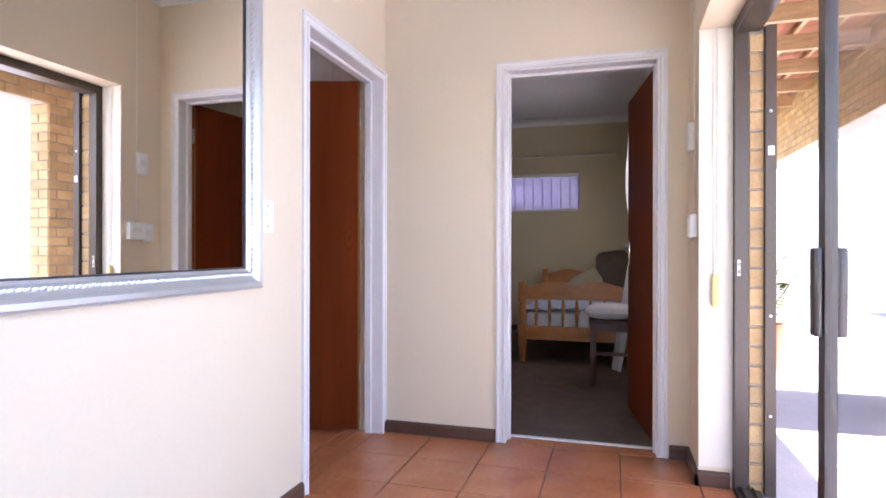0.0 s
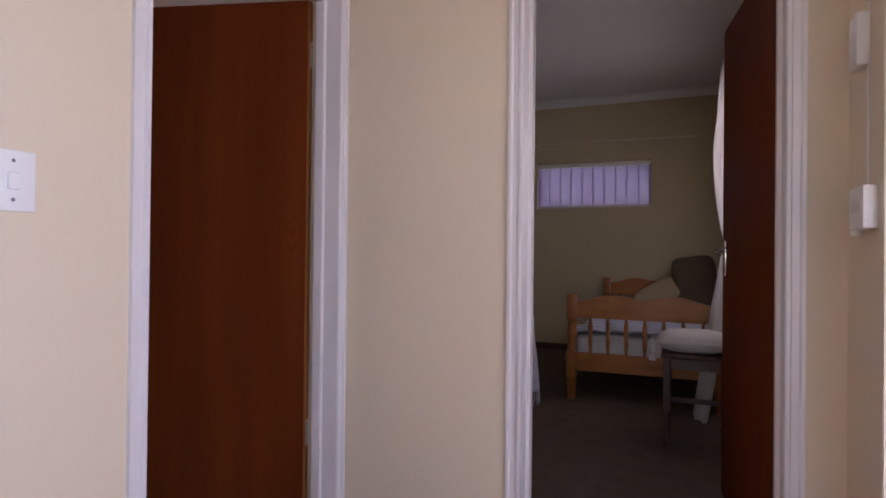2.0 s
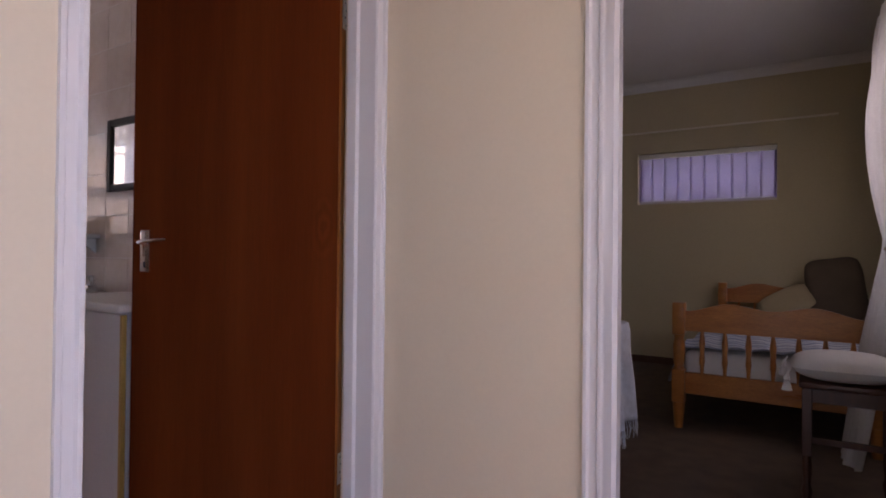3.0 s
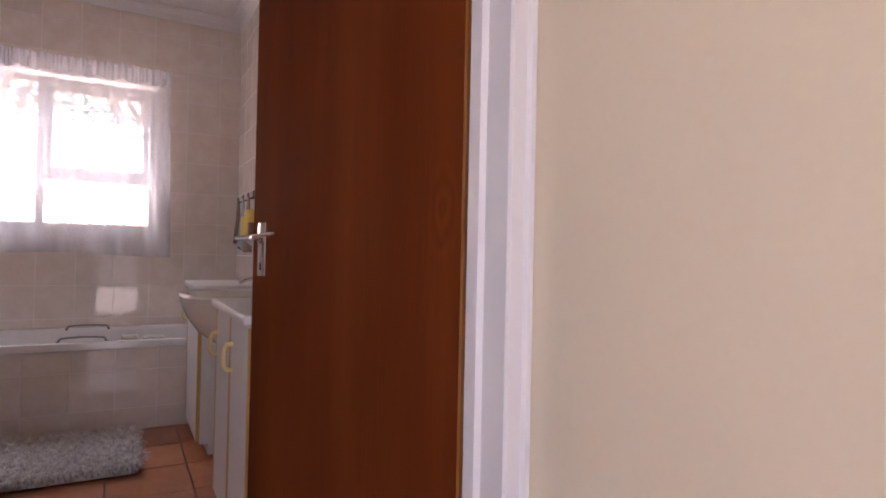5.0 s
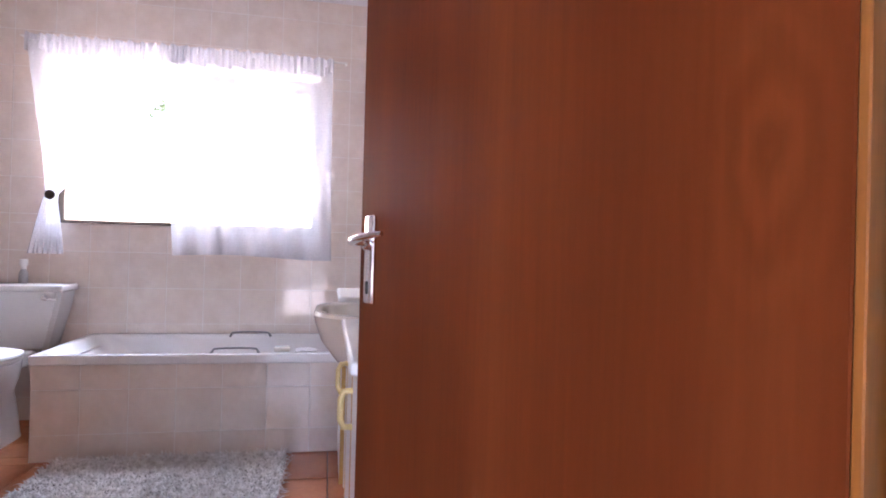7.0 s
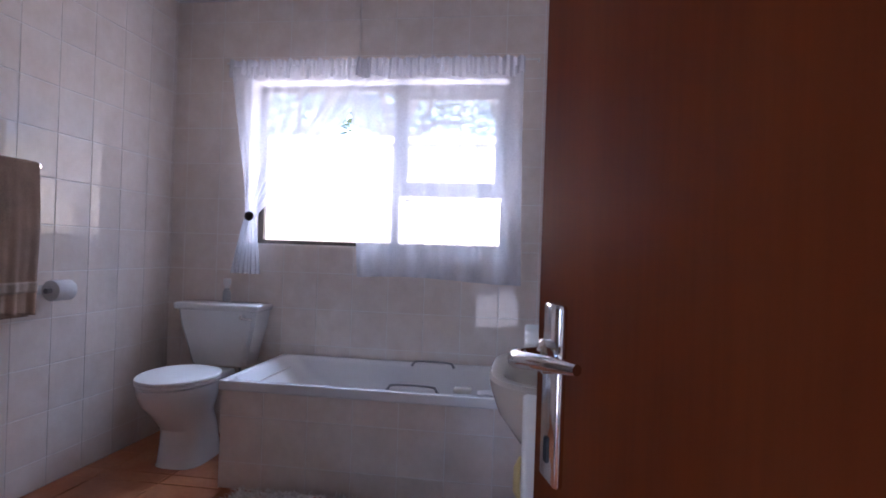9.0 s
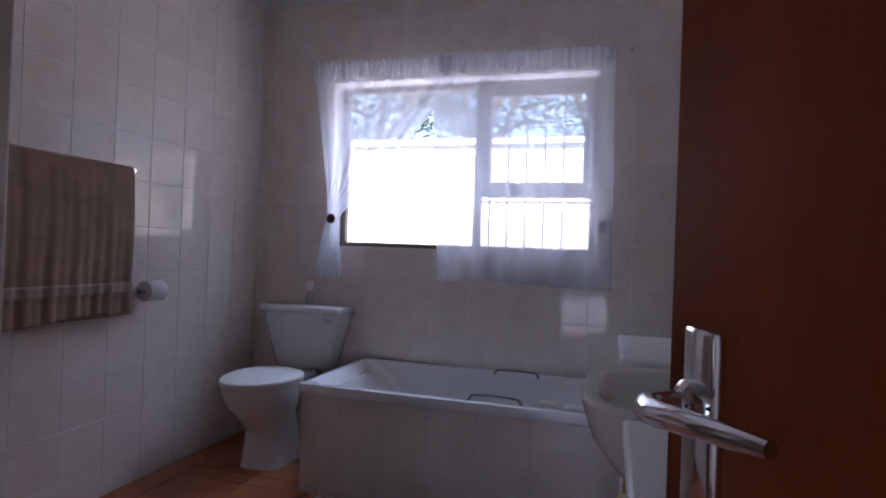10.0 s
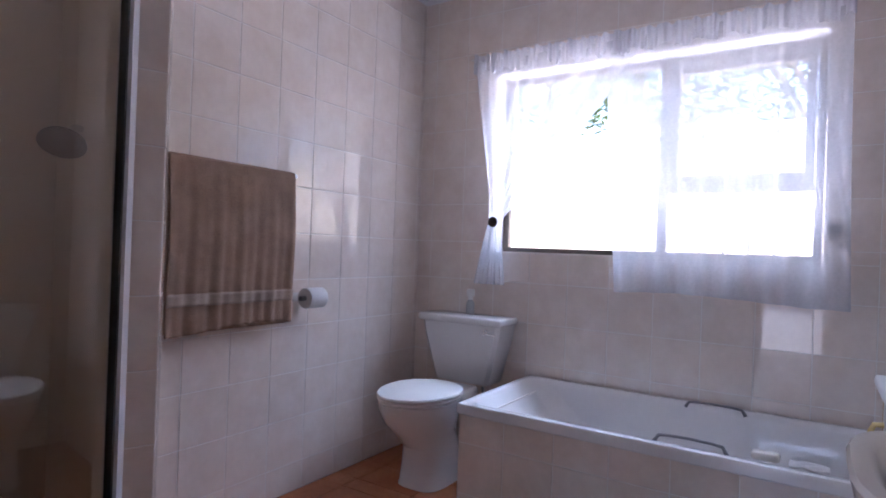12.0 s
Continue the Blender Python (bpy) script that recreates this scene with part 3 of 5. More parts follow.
# ---- toilet ----
def toilet():
    root = thing("toilet", (-3.6, 1.05, 0), "white close coupled toilet with closed lid", "toilet")
    cy = 1.05
    bm = bmesh.new()
    rings = [oval(-3.58, cy, 0.002, 0.20, 0.165, 0.125, power=3.2), oval(-3.58, cy, 0.02, 0.195, 0.16, 0.12, power=3.2), oval(-3.58, cy, 0.10, 0.185, 0.150, 0.116, power=3), oval(-3.57, cy, 0.19, 0.175, 0.140, 0.116, power=2.6),
             oval(-3.53, cy, 0.275, 0.17, 0.19, 0.135), oval(-3.51, cy, 0.345, 0.20, 0.25, 0.165), oval(-3.50, cy, 0.405, 0.215, 0.27, 0.18), oval(-3.50, cy, 0.435, 0.215, 0.275, 0.183), oval(-3.50, cy, 0.443, 0.205, 0.265, 0.175)]
    loft(bm, rings)
    box(bm, -3.86, cy - 0.115, 0.365, -3.62, cy + 0.115, 0.445, 0.02, 3)
    part("bowl", bm, PORCELAIN, root, "white porcelain bowl on a pedestal")
    bm = bmesh.new()
    loft(bm, [oval(-3.50, cy, 0.4445, 0.20, 0.275, 0.185), oval(-3.50, cy, 0.452, 0.205, 0.282, 0.19), oval(-3.50, cy, 0.460, 0.20, 0.278, 0.186)])
    part("seat", bm, PLASTIC, root, "white toilet seat")
    bm = bmesh.new()
    loft(bm, [oval(-3.50, cy, 0.4625, 0.205, 0.280, 0.188), oval(-3.50, cy, 0.470, 0.21, 0.286, 0.193), oval(-3.50, cy, 0.480, 0.207, 0.282, 0.190), oval(-3.50, cy, 0.487, 0.18, 0.25, 0.165), oval(-3.50, cy, 0.489, 0.10, 0.14, 0.09)])
    part("lid", bm, PLASTIC, root, "closed white lid")
    bm = bmesh.new()

    def rect(z, x0, x1, hw):
        return [(x0, cy - hw, z), (x1 - 0.02, cy - hw, z), (x1, cy - hw + 0.02, z), (x1, cy + hw - 0.02, z), (x1 - 0.02, cy + hw, z), (x0, cy + hw, z)]

    loft(bm, [rect(0.449, BX + 0.012, -3.855, 0.165), rect(0.468, BX + 0.012, -3.845, 0.172), rect(0.70, BX + 0.012, -3.818, 0.232), rect(0.775, BX + 0.012, -3.812, 0.244)])
    part("cistern", bm, PORCELAIN, root, "white tapering cistern")
    bm = bmesh.new()
    box(bm, BX + 0.010, cy - 0.262, 0.775, -3.796, cy + 0.262, 0.816, 0.014, 3)
    part("cistern_lid", bm, PORCELAIN, root)
    bm = bmesh.new()
    lathe(bm, [(0, 0.0001), (0, 0.017), (0.010, 0.016), (0.014, 0.010), (0.02, 0.009)], (-3.813, cy + 0.165, 0.742), 14, (1, 0, 0))
    tube(bm, [(-3.793, cy + 0.165, 0.742), (-3.788, cy + 0.19, 0.739), (-3.789, cy + 0.235, 0.734)], [0.006, 0.006, 0.005], 8)
    part("flush_lever", bm, CHROME, root, "chrome flush lever")
    bm = bmesh.new()
    tube(bm, [(-3.66, cy - 0.09, 0.15), (-3.74, cy - 0.15, 0.15), (-3.99, cy - 0.15, 0.15)], 0.052, 16)
    part("waste_pipe", bm, PLASTIC, root, "white plastic waste pipe")
    bm = bmesh.new()
    tube(bm, [(-3.87, cy + 0.13, 0.44), (-3.86, cy + 0.15, 0.34), (-3.82, cy + 0.20, 0.26), (-3.86, cy + 0.22, 0.20), (-4.0, cy + 0.24, 0.16)], 0.008, 8)
    part("water_hose", bm, GREY, root, "thin flexible water hose")
    return root


toilet()

# ---- vanity ----
def vanity_cabinet(x0, x1, top, handle_x):
    root = thing("vanity_cabinet", ((x0 + x1) / 2, 3.03, 0), "white melamine bathroom cabinet with oak edged door", "cabinet", "bathroom cabinets")
    yf = 2.846
    part("carcass", boxes((x0, yf + 0.018, 0.06, x1, BY1 - 0.011, top - 0.032), (x0 + 0.01, yf + 0.06, 0, x1 - 0.01, BY1 - 0.02, 0.06)), MELAMINE, root, smooth=False)
    bm = bmesh.new()
    box(bm, x0 - 0.008, yf - 0.022, top - 0.032, x1 + 0.008, BY1 - 0.010, top, 0.010, 3)
    part("countertop", bm, PLASTIC, root, "white postformed top")
    n = 2 if x1 - x0 > 0.6 else 1
    w = (x1 - x0) / n
    for k in range(n):
        a, b = x0 + k * w + 0.002, x0 + (k + 1) * w - 0.002
        door = part("door", boxes((a + 0.016, yf, 0.075, b - 0.016, yf + 0.0165, top - 0.042)), MELAMINE, root, smooth=False)
        for c, d in ((a, a + 0.0155), (b - 0.0155, b)):
            part("edge_strip", boxes((c, yf - 0.001, 0.075, d, yf + 0.0165, top - 0.042)), OAKTRIM, door, "yellow oak edge strip", smooth=False)
        hx = a + 0.05 if handle_x < 0 else b - 0.05
        bm = bmesh.new()
        tube(bm, [(hx, yf, top - 0.13), (hx, yf - 0.022, top - 0.132), (hx, yf - 0.030, top - 0.15), (hx, yf - 0.030, top - 0.20), (hx, yf - 0.022, top - 0.218), (hx, yf, top - 0.22)], 0.008, 8)
        part("handle", bm, YELLOWPLASTIC, door, "yellow bow handle")
    return root


vanity_cabinet(-2.020, -1.330, 0.842, -1)
vanity_cabinet(-3.185, -2.640, 0.862, -1)


def washbasin():
    root = thing("washbasin", (-2.34, 3.0, 0), "ivory pedestal washbasin with chrome tap", "washbasin")
    cx, cy = -2.343, 3.02
    hw = 0.288

    def ring(z, inset, front):
        pts = []
        for k in range(40):
            a = 2 * math.pi * k / 40
            c, s = math.cos(a), math.sin(a)
            e = 2 / 3.4
            x = (hw - inset) * math.copysign(abs(c) ** e, c)
            y = math.copysign(abs(s) ** e, s) * ((0.20 - inset) if s > 0 else (front - inset))
            pts.append((cx + x, cy + y, z))
        return pts

    bm = bmesh.new()
    loft(bm, [ring(0.59, 0.19, 0.25), ring(0.62, 0.12, 0.265), ring(0.67, 0.062, 0.275), ring(0.74, 0.022, 0.285), ring(0.80, 0.006, 0.29), ring(0.832, 0.0, 0.29), ring(0.842, 0.006, 0.29), ring(0.842, 0.030, 0.29),
              ring(0.832, 0.045, 0.29), ring(0.79, 0.062, 0.288), ring(0.74, 0.085, 0.29), ring(0.70, 0.125, 0.28), ring(0.688, 0.175, 0.26)])
    part("bowl", bm, BEIGEBASIN, root, "glossy ivory basin bowl with wide rim")
    bm = bmesh.new()
    loft(bm, [oval(cx, 3.05, 0.0, 0.12, 0.12, 0.11, power=3), oval(cx, 3.05, 0.06, 0.10, 0.10, 0.09, power=3), oval(cx, 3.05, 0.45, 0.085, 0.085, 0.085, power=3), oval(cx, 3.05, 0.61, 0.11, 0.11, 0.10, power=3)])
    part("pedestal", bm, BEIGEBASIN, root, "ivory pedestal")
    bm = bmesh.new()
    box(bm, cx - 0.09, 3.165, 0.842, cx + 0.09, 3.213, 0.868, 0.008, 2)
    tube(bm, [(cx, 3.19, 0.86), (cx, 3.18, 0.90), (cx, 3.12, 0.915), (cx, 3.02, 0.905), (cx, 2.985, 0.89)], [0.014, 0.013, 0.012, 0.011, 0.011], 12)
    tap = part("mixer_tap", bm, CHROME, root, "chrome mixer tap")
    for s in (-0.075, 0.075):
        bm = bmesh.new()
        lathe(bm, [(0, 0.012), (0.02, 0.012), (0.022, 0.02), (0.045, 0.022), (0.05, 0.016)], (cx + s, 3.19, 0.866), 12)
        part("tap_knob", bm, CHROME, tap)
    return root


washbasin()

# ---- towel, rail, roll ----
def towel_rail():
    root = thing("towel_rail", (-2.70, 0.69, 1.50), "chrome towel rail on the tiled wall", "towel rail")
    bm = bmesh.new()
    tube(bm, [(-2.945, 0.69, 1.477), (-2.32, 0.69, 1.477)], 0.008, 12)
    part("bar", bm, CHROME, root)
    for x in (-2.93, -2.34):
        bm = bmesh.new()
        lathe(bm, [(0, 0.022), (0.008, 0.022), (0.012, 0.010), (0.078, 0.010)], (x, BY0 + 0.008, 1.477), 12, (0, 1, 0))
        part("bracket", bm, CHROME, root)
    bm = bmesh.new()

    def drape(z, u):
        """Fold depth that grows towards the hem."""
        k = min(1.0, (1.52 - z) / 0.6)
        return 0.004 + 0.012 * k * (0.5 + 0.5 * math.sin(u * 33 + 1.3 * math.sin(u * 9))) + 0.004 * k * math.sin(u * 71)

    def f(u, v):
        x = -2.925 + u * 0.60
        s = v * 1.36
        if s < 0.66:
            z = 0.827 + s + 0.012 * math.sin(u * 5.0) * (1 - s / 0.66)
            return (x + 0.006 * math.sin(z * 9), 0.702 + drape(z, u), z)
        if s < 0.70:
            a = (s - 0.66) / 0.04 * math.pi
            return (x, 0.69 + 0.014 * math.cos(a), 1.478 + 0.013 * math.sin(a))
        z = 1.478 - (s - 0.70)
        return (x, 0.676 - drape(z, u + 0.3) * 0.6, z)

    sheet(bm, f, 90, 110)
    lone("hand_towel", bm, TOWEL, "brown ribbed terry towel hanging on the rail", "towel", solid=0.006)
    return root


towel_rail()
band = bmesh.new()
sheet(band, lambda u, v: (-2.926 + u * 0.602 + 0.006 * math.sin((0.96 + v * 0.05) * 9), 0.7075 + 0.004 + 0.012 * 0.92 * (0.5 + 0.5 * math.sin(u * 33 + 1.3 * math.sin(u * 9))) + 0.0037 * math.sin(u * 71), 0.925 + v * 0.048), 90, 4)
towel = bpy.data.objects["hand_towel"]
part("woven_band", band, TOWELBAND, towel, "paler woven band near the hem", solid=0.003)


def toilet_roll():
    root = thing("toilet_roll_holder", (-3.05, 0.66, 0.95), "white toilet roll on a wall holder", "toilet roll")
    bm = bmesh.new()
    lathe(bm, [(0, 0.020), (0, 0.046), (0.003, 0.048), (0.102, 0.048), (0.105, 0.046), (0.105, 0.020)], (-3.118, 0.70, 0.925), 24, (1, 0, 0))
    part("paper_roll", bm, WHITECLOTH, root, "soft white paper roll")
    bm = bmesh.new()
    box(bm, -3.135, BY0 + 0.006, 0.905, -3.000, BY0 + 0.016, 0.945, 0.003, 2)
    tube(bm, [(-3.128, BY0 + 0.012, 0.925), (-3.128, 0.70, 0.925)], 0.006, 8)
    part("holder", bm, PORCELAIN, root, "white ceramic holder")
    bm = bmesh.new()
    tube(bm, [(-3.134, 0.70, 0.925), (-2.985, 0.70, 0.925)], 0.012, 12)
    part("spindle", bm, GREY, root)
    return root


toilet_roll()

# ---- shower ----
NIB = [(-2.185, BY0), (-2.185, 0.925), (-2.165, 0.955), (-2.095, 1.060), (-1.995, 1.022), (-1.995, BY0)]
bm = bmesh.new()
loft(bm, [[(x, y, 0) for x, y in NIB], [(x, y, H) for x, y in NIB]])
lone("wall_shower_nib", bm, TILEGROUT, "narrow tiled cross wall at the shower", "wall", kind="structure", smooth=False)
wall("wall_shower_return", "low wall carrying the shower screen", TILEGROUT, (-1.29, 1.59, 0, XLB, 1.68, 0.10))
S0, S1 = Vector((-1.990, 1.035, 0)), Vector((-1.290, 1.631, 0))


def shower():
    root = thing("shower_screen", ((S0 + S1) / 2), "bronze tinted glass shower door in a satin aluminium frame", "shower screen")
    d = (S1 - S0).normalized()
    n = Vector((-d.y, d.x, 0))

    def slab(bm, a, b, w, z0, z1):
        rings = []
        for z in (z0, z1):
            rings.append([tuple(p + Vector((0, 0, z))) for p in (S0 + d * a - n * w, S0 + d * b - n * w, S0 + d * b + n * w, S0 + d * a + n * w)])
        loft(bm, rings)

    L = (S1 - S0).length
    for a in (0.0, L - 0.03):
        bm = bmesh.new()
        slab(bm, a - 0.012 if a == 0 else a, a + 0.028, 0.022, 0.09, 2.02)
        part("upright", bm, ALU, root, smooth=False)
    bm = bmesh.new()
    slab(bm, 0.028, 0.040, 0.012, 0.10, 2.0)
    part("gasket", bm, RUBBER, root, smooth=False)
    for z in (0.09, 1.99):
        bm = bmesh.new()
        slab(bm, 0.040, L - 0.03, 0.016, z, z + 0.03)
        part("rail", bm, ALU, root, smooth=False)
    bm = bmesh.new()
    slab(bm, 0.036, L - 0.03, 0.003, 0.115, 1.992)
    part("pane", bm, SHOWERGLASS, root, "bronze tinted glass", smooth=False)
    bm = bmesh.new()
    box(bm, -1.29, 1.630, 0.10, XLB, 1.636, 2.0)
    part("side_pane", bm, SHOWERGLASS, root, "bronze tinted side glass", smooth=False)
    bm = bmesh.new()
    slab(bm, -0.01, L, 0.05, 0.0, 0.09)
    part("kerb", bm, TILE, root, "tiled shower kerb", smooth=False)


shower()

sh = thing("hand_shower", (-1.99, 0.80, 1.44), "round chrome shower head on a short arm", "shower head")
bm = bmesh.new()
tube(bm, [(-1.990, 0.78, 1.50), (-1.965, 0.785, 1.50), (-1.945, 0.79, 1.485), (-1.93, 0.80, 1.462)], 0.010, 10)
part("arm", bm, CHROME, sh)
bm = bmesh.new()
lathe(bm, [(0, 0.012), (0.016, 0.026), (0.026, 0.062), (0.034, 0.064), (0.035, 0.0001)], (-1.935, 0.795, 1.470), 22, (0.35, 0.45, -0.8))
part("rose", bm, GREY, sh, "grey shower rose")

# ---- bathroom curtains ----
def bathroom_curtains():
    rod = thing("curtain_rod", (-3.97, 1.95, 2.245), "thin white curtain rod above the bathroom window", "curtain rod")
    bm = bmesh.new()
    tube(bm, [(-3.965, 0.98, 2.262), (-3.965, 2.865, 2.262)], 0.006, 8)
    part("rod", bm, PLASTIC, rod)
    for y in (0.99, 2.855):
        bm = bmesh.new()
        tube(bm, [(-4.012, y, 2.262), (-3.965, y, 2.262)], 0.006, 8)
        part("bracket", bm, PLASTIC, rod)
    # gathered frill along the top
    root = thing("tied_net_curtain", (-3.95, 1.4, 1.0), "sheer white net curtain tied back beside the window", "curtain", "bathroom net curtains")
    bm = bmesh.new()

    def left(u, v):
        # v: 0 at the rod, 1 at the hem; the bundle narrows at the knob
        z = 2.235 - v * 1.245
        tie = 1.335
        if z > tie:
            k = (2.235 - z) / (2.235 - tie)
            y0 = 1.02 + 0.125 * k
            right = 1.95 - (1.95 - 1.215) * k ** 1.2
        else:
            k = (tie - z) / (tie - 0.99)
            y0 = 1.145 - 0.09 * k ** 0.8
            right = 1.215 + 0.035 * k
        y = y0 + (right - y0) * u
        gather = 1.0 + 2.2 * math.exp(-((z - tie) / 0.22) ** 2)
        wave = math.sin(u * 46 + 0.8 * math.sin(z * 7)) * 0.006 * min(gather, 2.0) + 0.008 * math.sin(u * 17 + z * 3)
        return (-3.955 + wave + 0.016 * math.exp(-((z - tie) / 0.12) ** 2), y, z)

    sheet(bm, left, 110, 70)
    part("cloth", bm, NET, root, smooth="all")
    bm = bmesh.new()
    sheet(bm, lambda u, v: (-3.948 + 0.010 * math.sin(u * 150) + 0.006 * math.sin(u * 61 + v * 2), 1.01 + u * 0.88, 2.275 - v * (0.105 + 0.012 * math.sin(u * 47)) + 0.006 * math.sin(u * 90)), 240, 5)
    part("frill", bm, NETDENSE, root, "gathered top frill", smooth="all")
    knob = thing("tieback_knob", (-3.935, 1.18, 1.334), "round dark bronze curtain tieback knob", "tieback", "curtain tiebacks")
    bm = bmesh.new()
    lathe(bm, [(-0.07, 0.007), (-0.004, 0.007), (0.0, 0.022), (0.006, 0.029), (0.013, 0.027), (0.018, 0.016), (0.020, 0.0001)], (-3.925, 1.18, 1.334), 20, (1, 0, 0))
    part("disc", bm, BRONZE, knob)
    copy_thing(knob, Matrix.Translation((-4.004, 2.73, 1.32)))
    root = thing("hanging_net_curtain", (-3.95, 2.4, 1.0), "sheer white net curtain hanging straight with frilled hem", "curtain", "bathroom net curtains")
    bm = bmesh.new()

    def right_panel(u, v):
        z = 2.235 - v * 1.24 + 0.012 * math.sin(u * 5)
        y0 = 1.76 + 0.08 * v
        y = y0 + (2.775 - y0 + 0.02 * v * v) * u
        amp = 0.006 + 0.014 * v
        return (-3.965 + amp * math.sin(u * 40 + 0.7 * math.sin(v * 5)) + 0.010 * math.sin(u * 14.5 + v), y, z)

    sheet(bm, right_panel, 130, 60)
    part("cloth", bm, NET, root, smooth="all")
    bm = bmesh.new()
    sheet(bm, lambda u, v: (-3.945 + 0.010 * math.sin(u * 150) + 0.006 * math.sin(u * 57 + v * 2), 1.80 + u * 0.98, 2.275 - v * (0.105 + 0.012 * math.sin(u * 43)) + 0.006 * math.sin(u * 85)), 240, 5)
    part("frill", bm, NETDENSE, root, "gathered top frill", smooth="all")



bathroom_curtains()

# ---- hall things ----
def wall_mirror():
    root = thing("wall_mirror", (XL, 1.2, 0.93), "large mirror in a beaded silver frame", "mirror")
    y0, y1, z0, z1 = 0.50, 1.806, 0.922, 2.18
    x = XL + 0.002
    w = 0.072
    prof = [(0.0, 0.0), (0.0, 0.044), (0.004, 0.052), (0.010, 0.055), (0.024, 0.052), (0.034, 0.042), (0.046, 0.036), (0.058, 0.038), (0.063, 0.032), (w, 0.029), (w, 0.0)]
    corners = [(y0, z0, 1, 1), (y1, z0, -1, 1), (y1, z1, -1, -1), (y0, z1, 1, -1)]
    for k in range(4):
        bm = bmesh.new()
        rings = []
        for y, z, sy, sz in (corners[k], corners[(k + 1) % 4]):
            rings.append([(x + h, y + sy * a, z + sz * a) for a, h in prof])
        loft(bm, rings)
        side = part("frame_side", bm, SILVER, root, smooth=False)
        # twisted bead along the inner edge
        bm = bmesh.new()
        (ya, za, sya, sza), (yb, zb, syb, szb) = corners[k], corners[(k + 1) % 4]
        pa, pb = Vector((x + 0.040, ya + sya * 0.052, za + sza * 0.052)), Vector((x + 0.040, yb + syb * 0.052, zb + szb * 0.052))
        n = int((pb - pa).length / 0.018)
        for i in range(n):
            c = pa.lerp(pb, (i + 0.5) / n)
            ax = (pb - pa).normalized()
            side_v = Vector((0.35, 0, 0)) + ax * 0.9 + (Vector((0, 0, 0.4)) if abs(ax.y) > 0.5 else Vector((0, 0.4, 0)))
            side_v.normalize()
            tube(bm, [c - side_v * 0.009, c - side_v * 0.005, c + side_v * 0.005, c + side_v * 0.009], [0.003, 0.0058, 0.0058, 0.003], 6)
        part("beading", bm, SILVER, side, "row of twisted silver beads")
    part("dark_liner", boxes((x + 0.014, y0 + w, z0 + w, x + 0.028, y0 + w + 0.006, z1 - w), (x + 0.014, y1 - w - 0.006, z0 + w, x + 0.028, y1 - w, z1 - w), (x + 0.014, y0 + w + 0.006, z0 + w, x + 0.028, y1 - w - 0.006, z0 + w + 0.006), (x + 0.014, y0 + w + 0.006, z1 - w - 0.006, x + 0.028, y1 - w - 0.006, z1 - w)), RUBBER, root, smooth=False)
    part("glass", boxes((x + 0.003, y0 + w - 0.002, z0 + w - 0.002, x + 0.023, y1 - w + 0.002, z1 - w + 0.002)), MIRROR, root, "clear mirror glass", smooth=False)


wall_mirror()


def switch_plate():
    root = thing("light_switch", (XL, 1.972, 1.19), "white light switch plate on the cream wall", "light switch")
    bm = bmesh.new()
    box(bm, XL, 1.860, 1.127, XL + 0.008, 1.946, 1.249, 0.003, 2)
    plate = part("plate", bm, PLASTIC, root)
    bm = bmesh.new()
    box(bm, XL + 0.0082, 1.891, 1.170, XL + 0.013, 1.915, 1.206, 0.002, 1)
    part("rocker", bm, PLASTIC, plate)
    for z in (1.150, 1.228):
        bm = bmesh.new()
        lathe(bm, [(0, 0.004), (0.001, 0.003), (0.0012, 0.0001)], (XL + 0.008, 1.903, z), 10, (1, 0, 0))
        part("screw", bm, GREY, plate)


switch_plate()


def wall_box(name, y, z, w, h, d, label, category):
    root = thing(name, (XR, y, z), label, category)
    bm = bmesh.new()
    box(bm, XR - d, y - w / 2, z - h / 2, XR, y + w / 2, z + h / 2, 0.005, 2)
    part("case", bm, PLASTIC, root)
    bm = bmesh.new()
    box(bm, XR - d - 0.002, y - w * 0.28, z - h * 0.10, XR - d + 0.001, y + w * 0.28, z + h * 0.16, 0.0008)
    part("button", bm, FRAME, root)
    return root


wall_box("intercom_unit", 2.945, 1.60, 0.075, 0.135, 0.030, "small white alarm sensor box on the wall", "alarm box")
wall_box("alarm_keypad", 2.90, 1.175, 0.13, 0.105, 0.032, "white alarm keypad on the wall", "keypad")
wall_box("switch_box", 3.01, 1.165, 0.07, 0.115, 0.012, "flat white switch plate on the wall", "switch")
bm = bmesh.new()
tube(bm, [(XR - 0.003, 2.915, 1.67), (XR - 0.003, 2.918, 2.0), (XR - 0.003, 2.915, H - 0.08)], 0.0022, 6)
tube(bm, [(XR - 0.003, 2.912, 1.23), (XR - 0.003, 2.915, 1.53)], 0.0022, 6)
lone("alarm_wire", bm, PLASTIC, "thin white wire running up the wall", "wire")

pull = thing("blind_cord", (1.40, 2.785, 1.0), "cream blind cord with a yellow plastic weight", "blind cord")
bm = bmesh.new()
tube(bm, [(1.408, 2.788, 0.95), (1.408, 2.788, 2.055)], 0.0024, 6)
tube(bm, [(1.422, 2.788, 0.95), (1.424, 2.788, 2.055)], 0.0024, 6)
part("cord", bm, PLASTIC, pull)
bm = bmesh.new()
box(bm, 1.399, 2.772, 0.81, 1.430, 2.796, 0.955, 0.007, 2)
part("weight", bm, YELLOWPLASTIC, pull, "yellowed plastic weight")

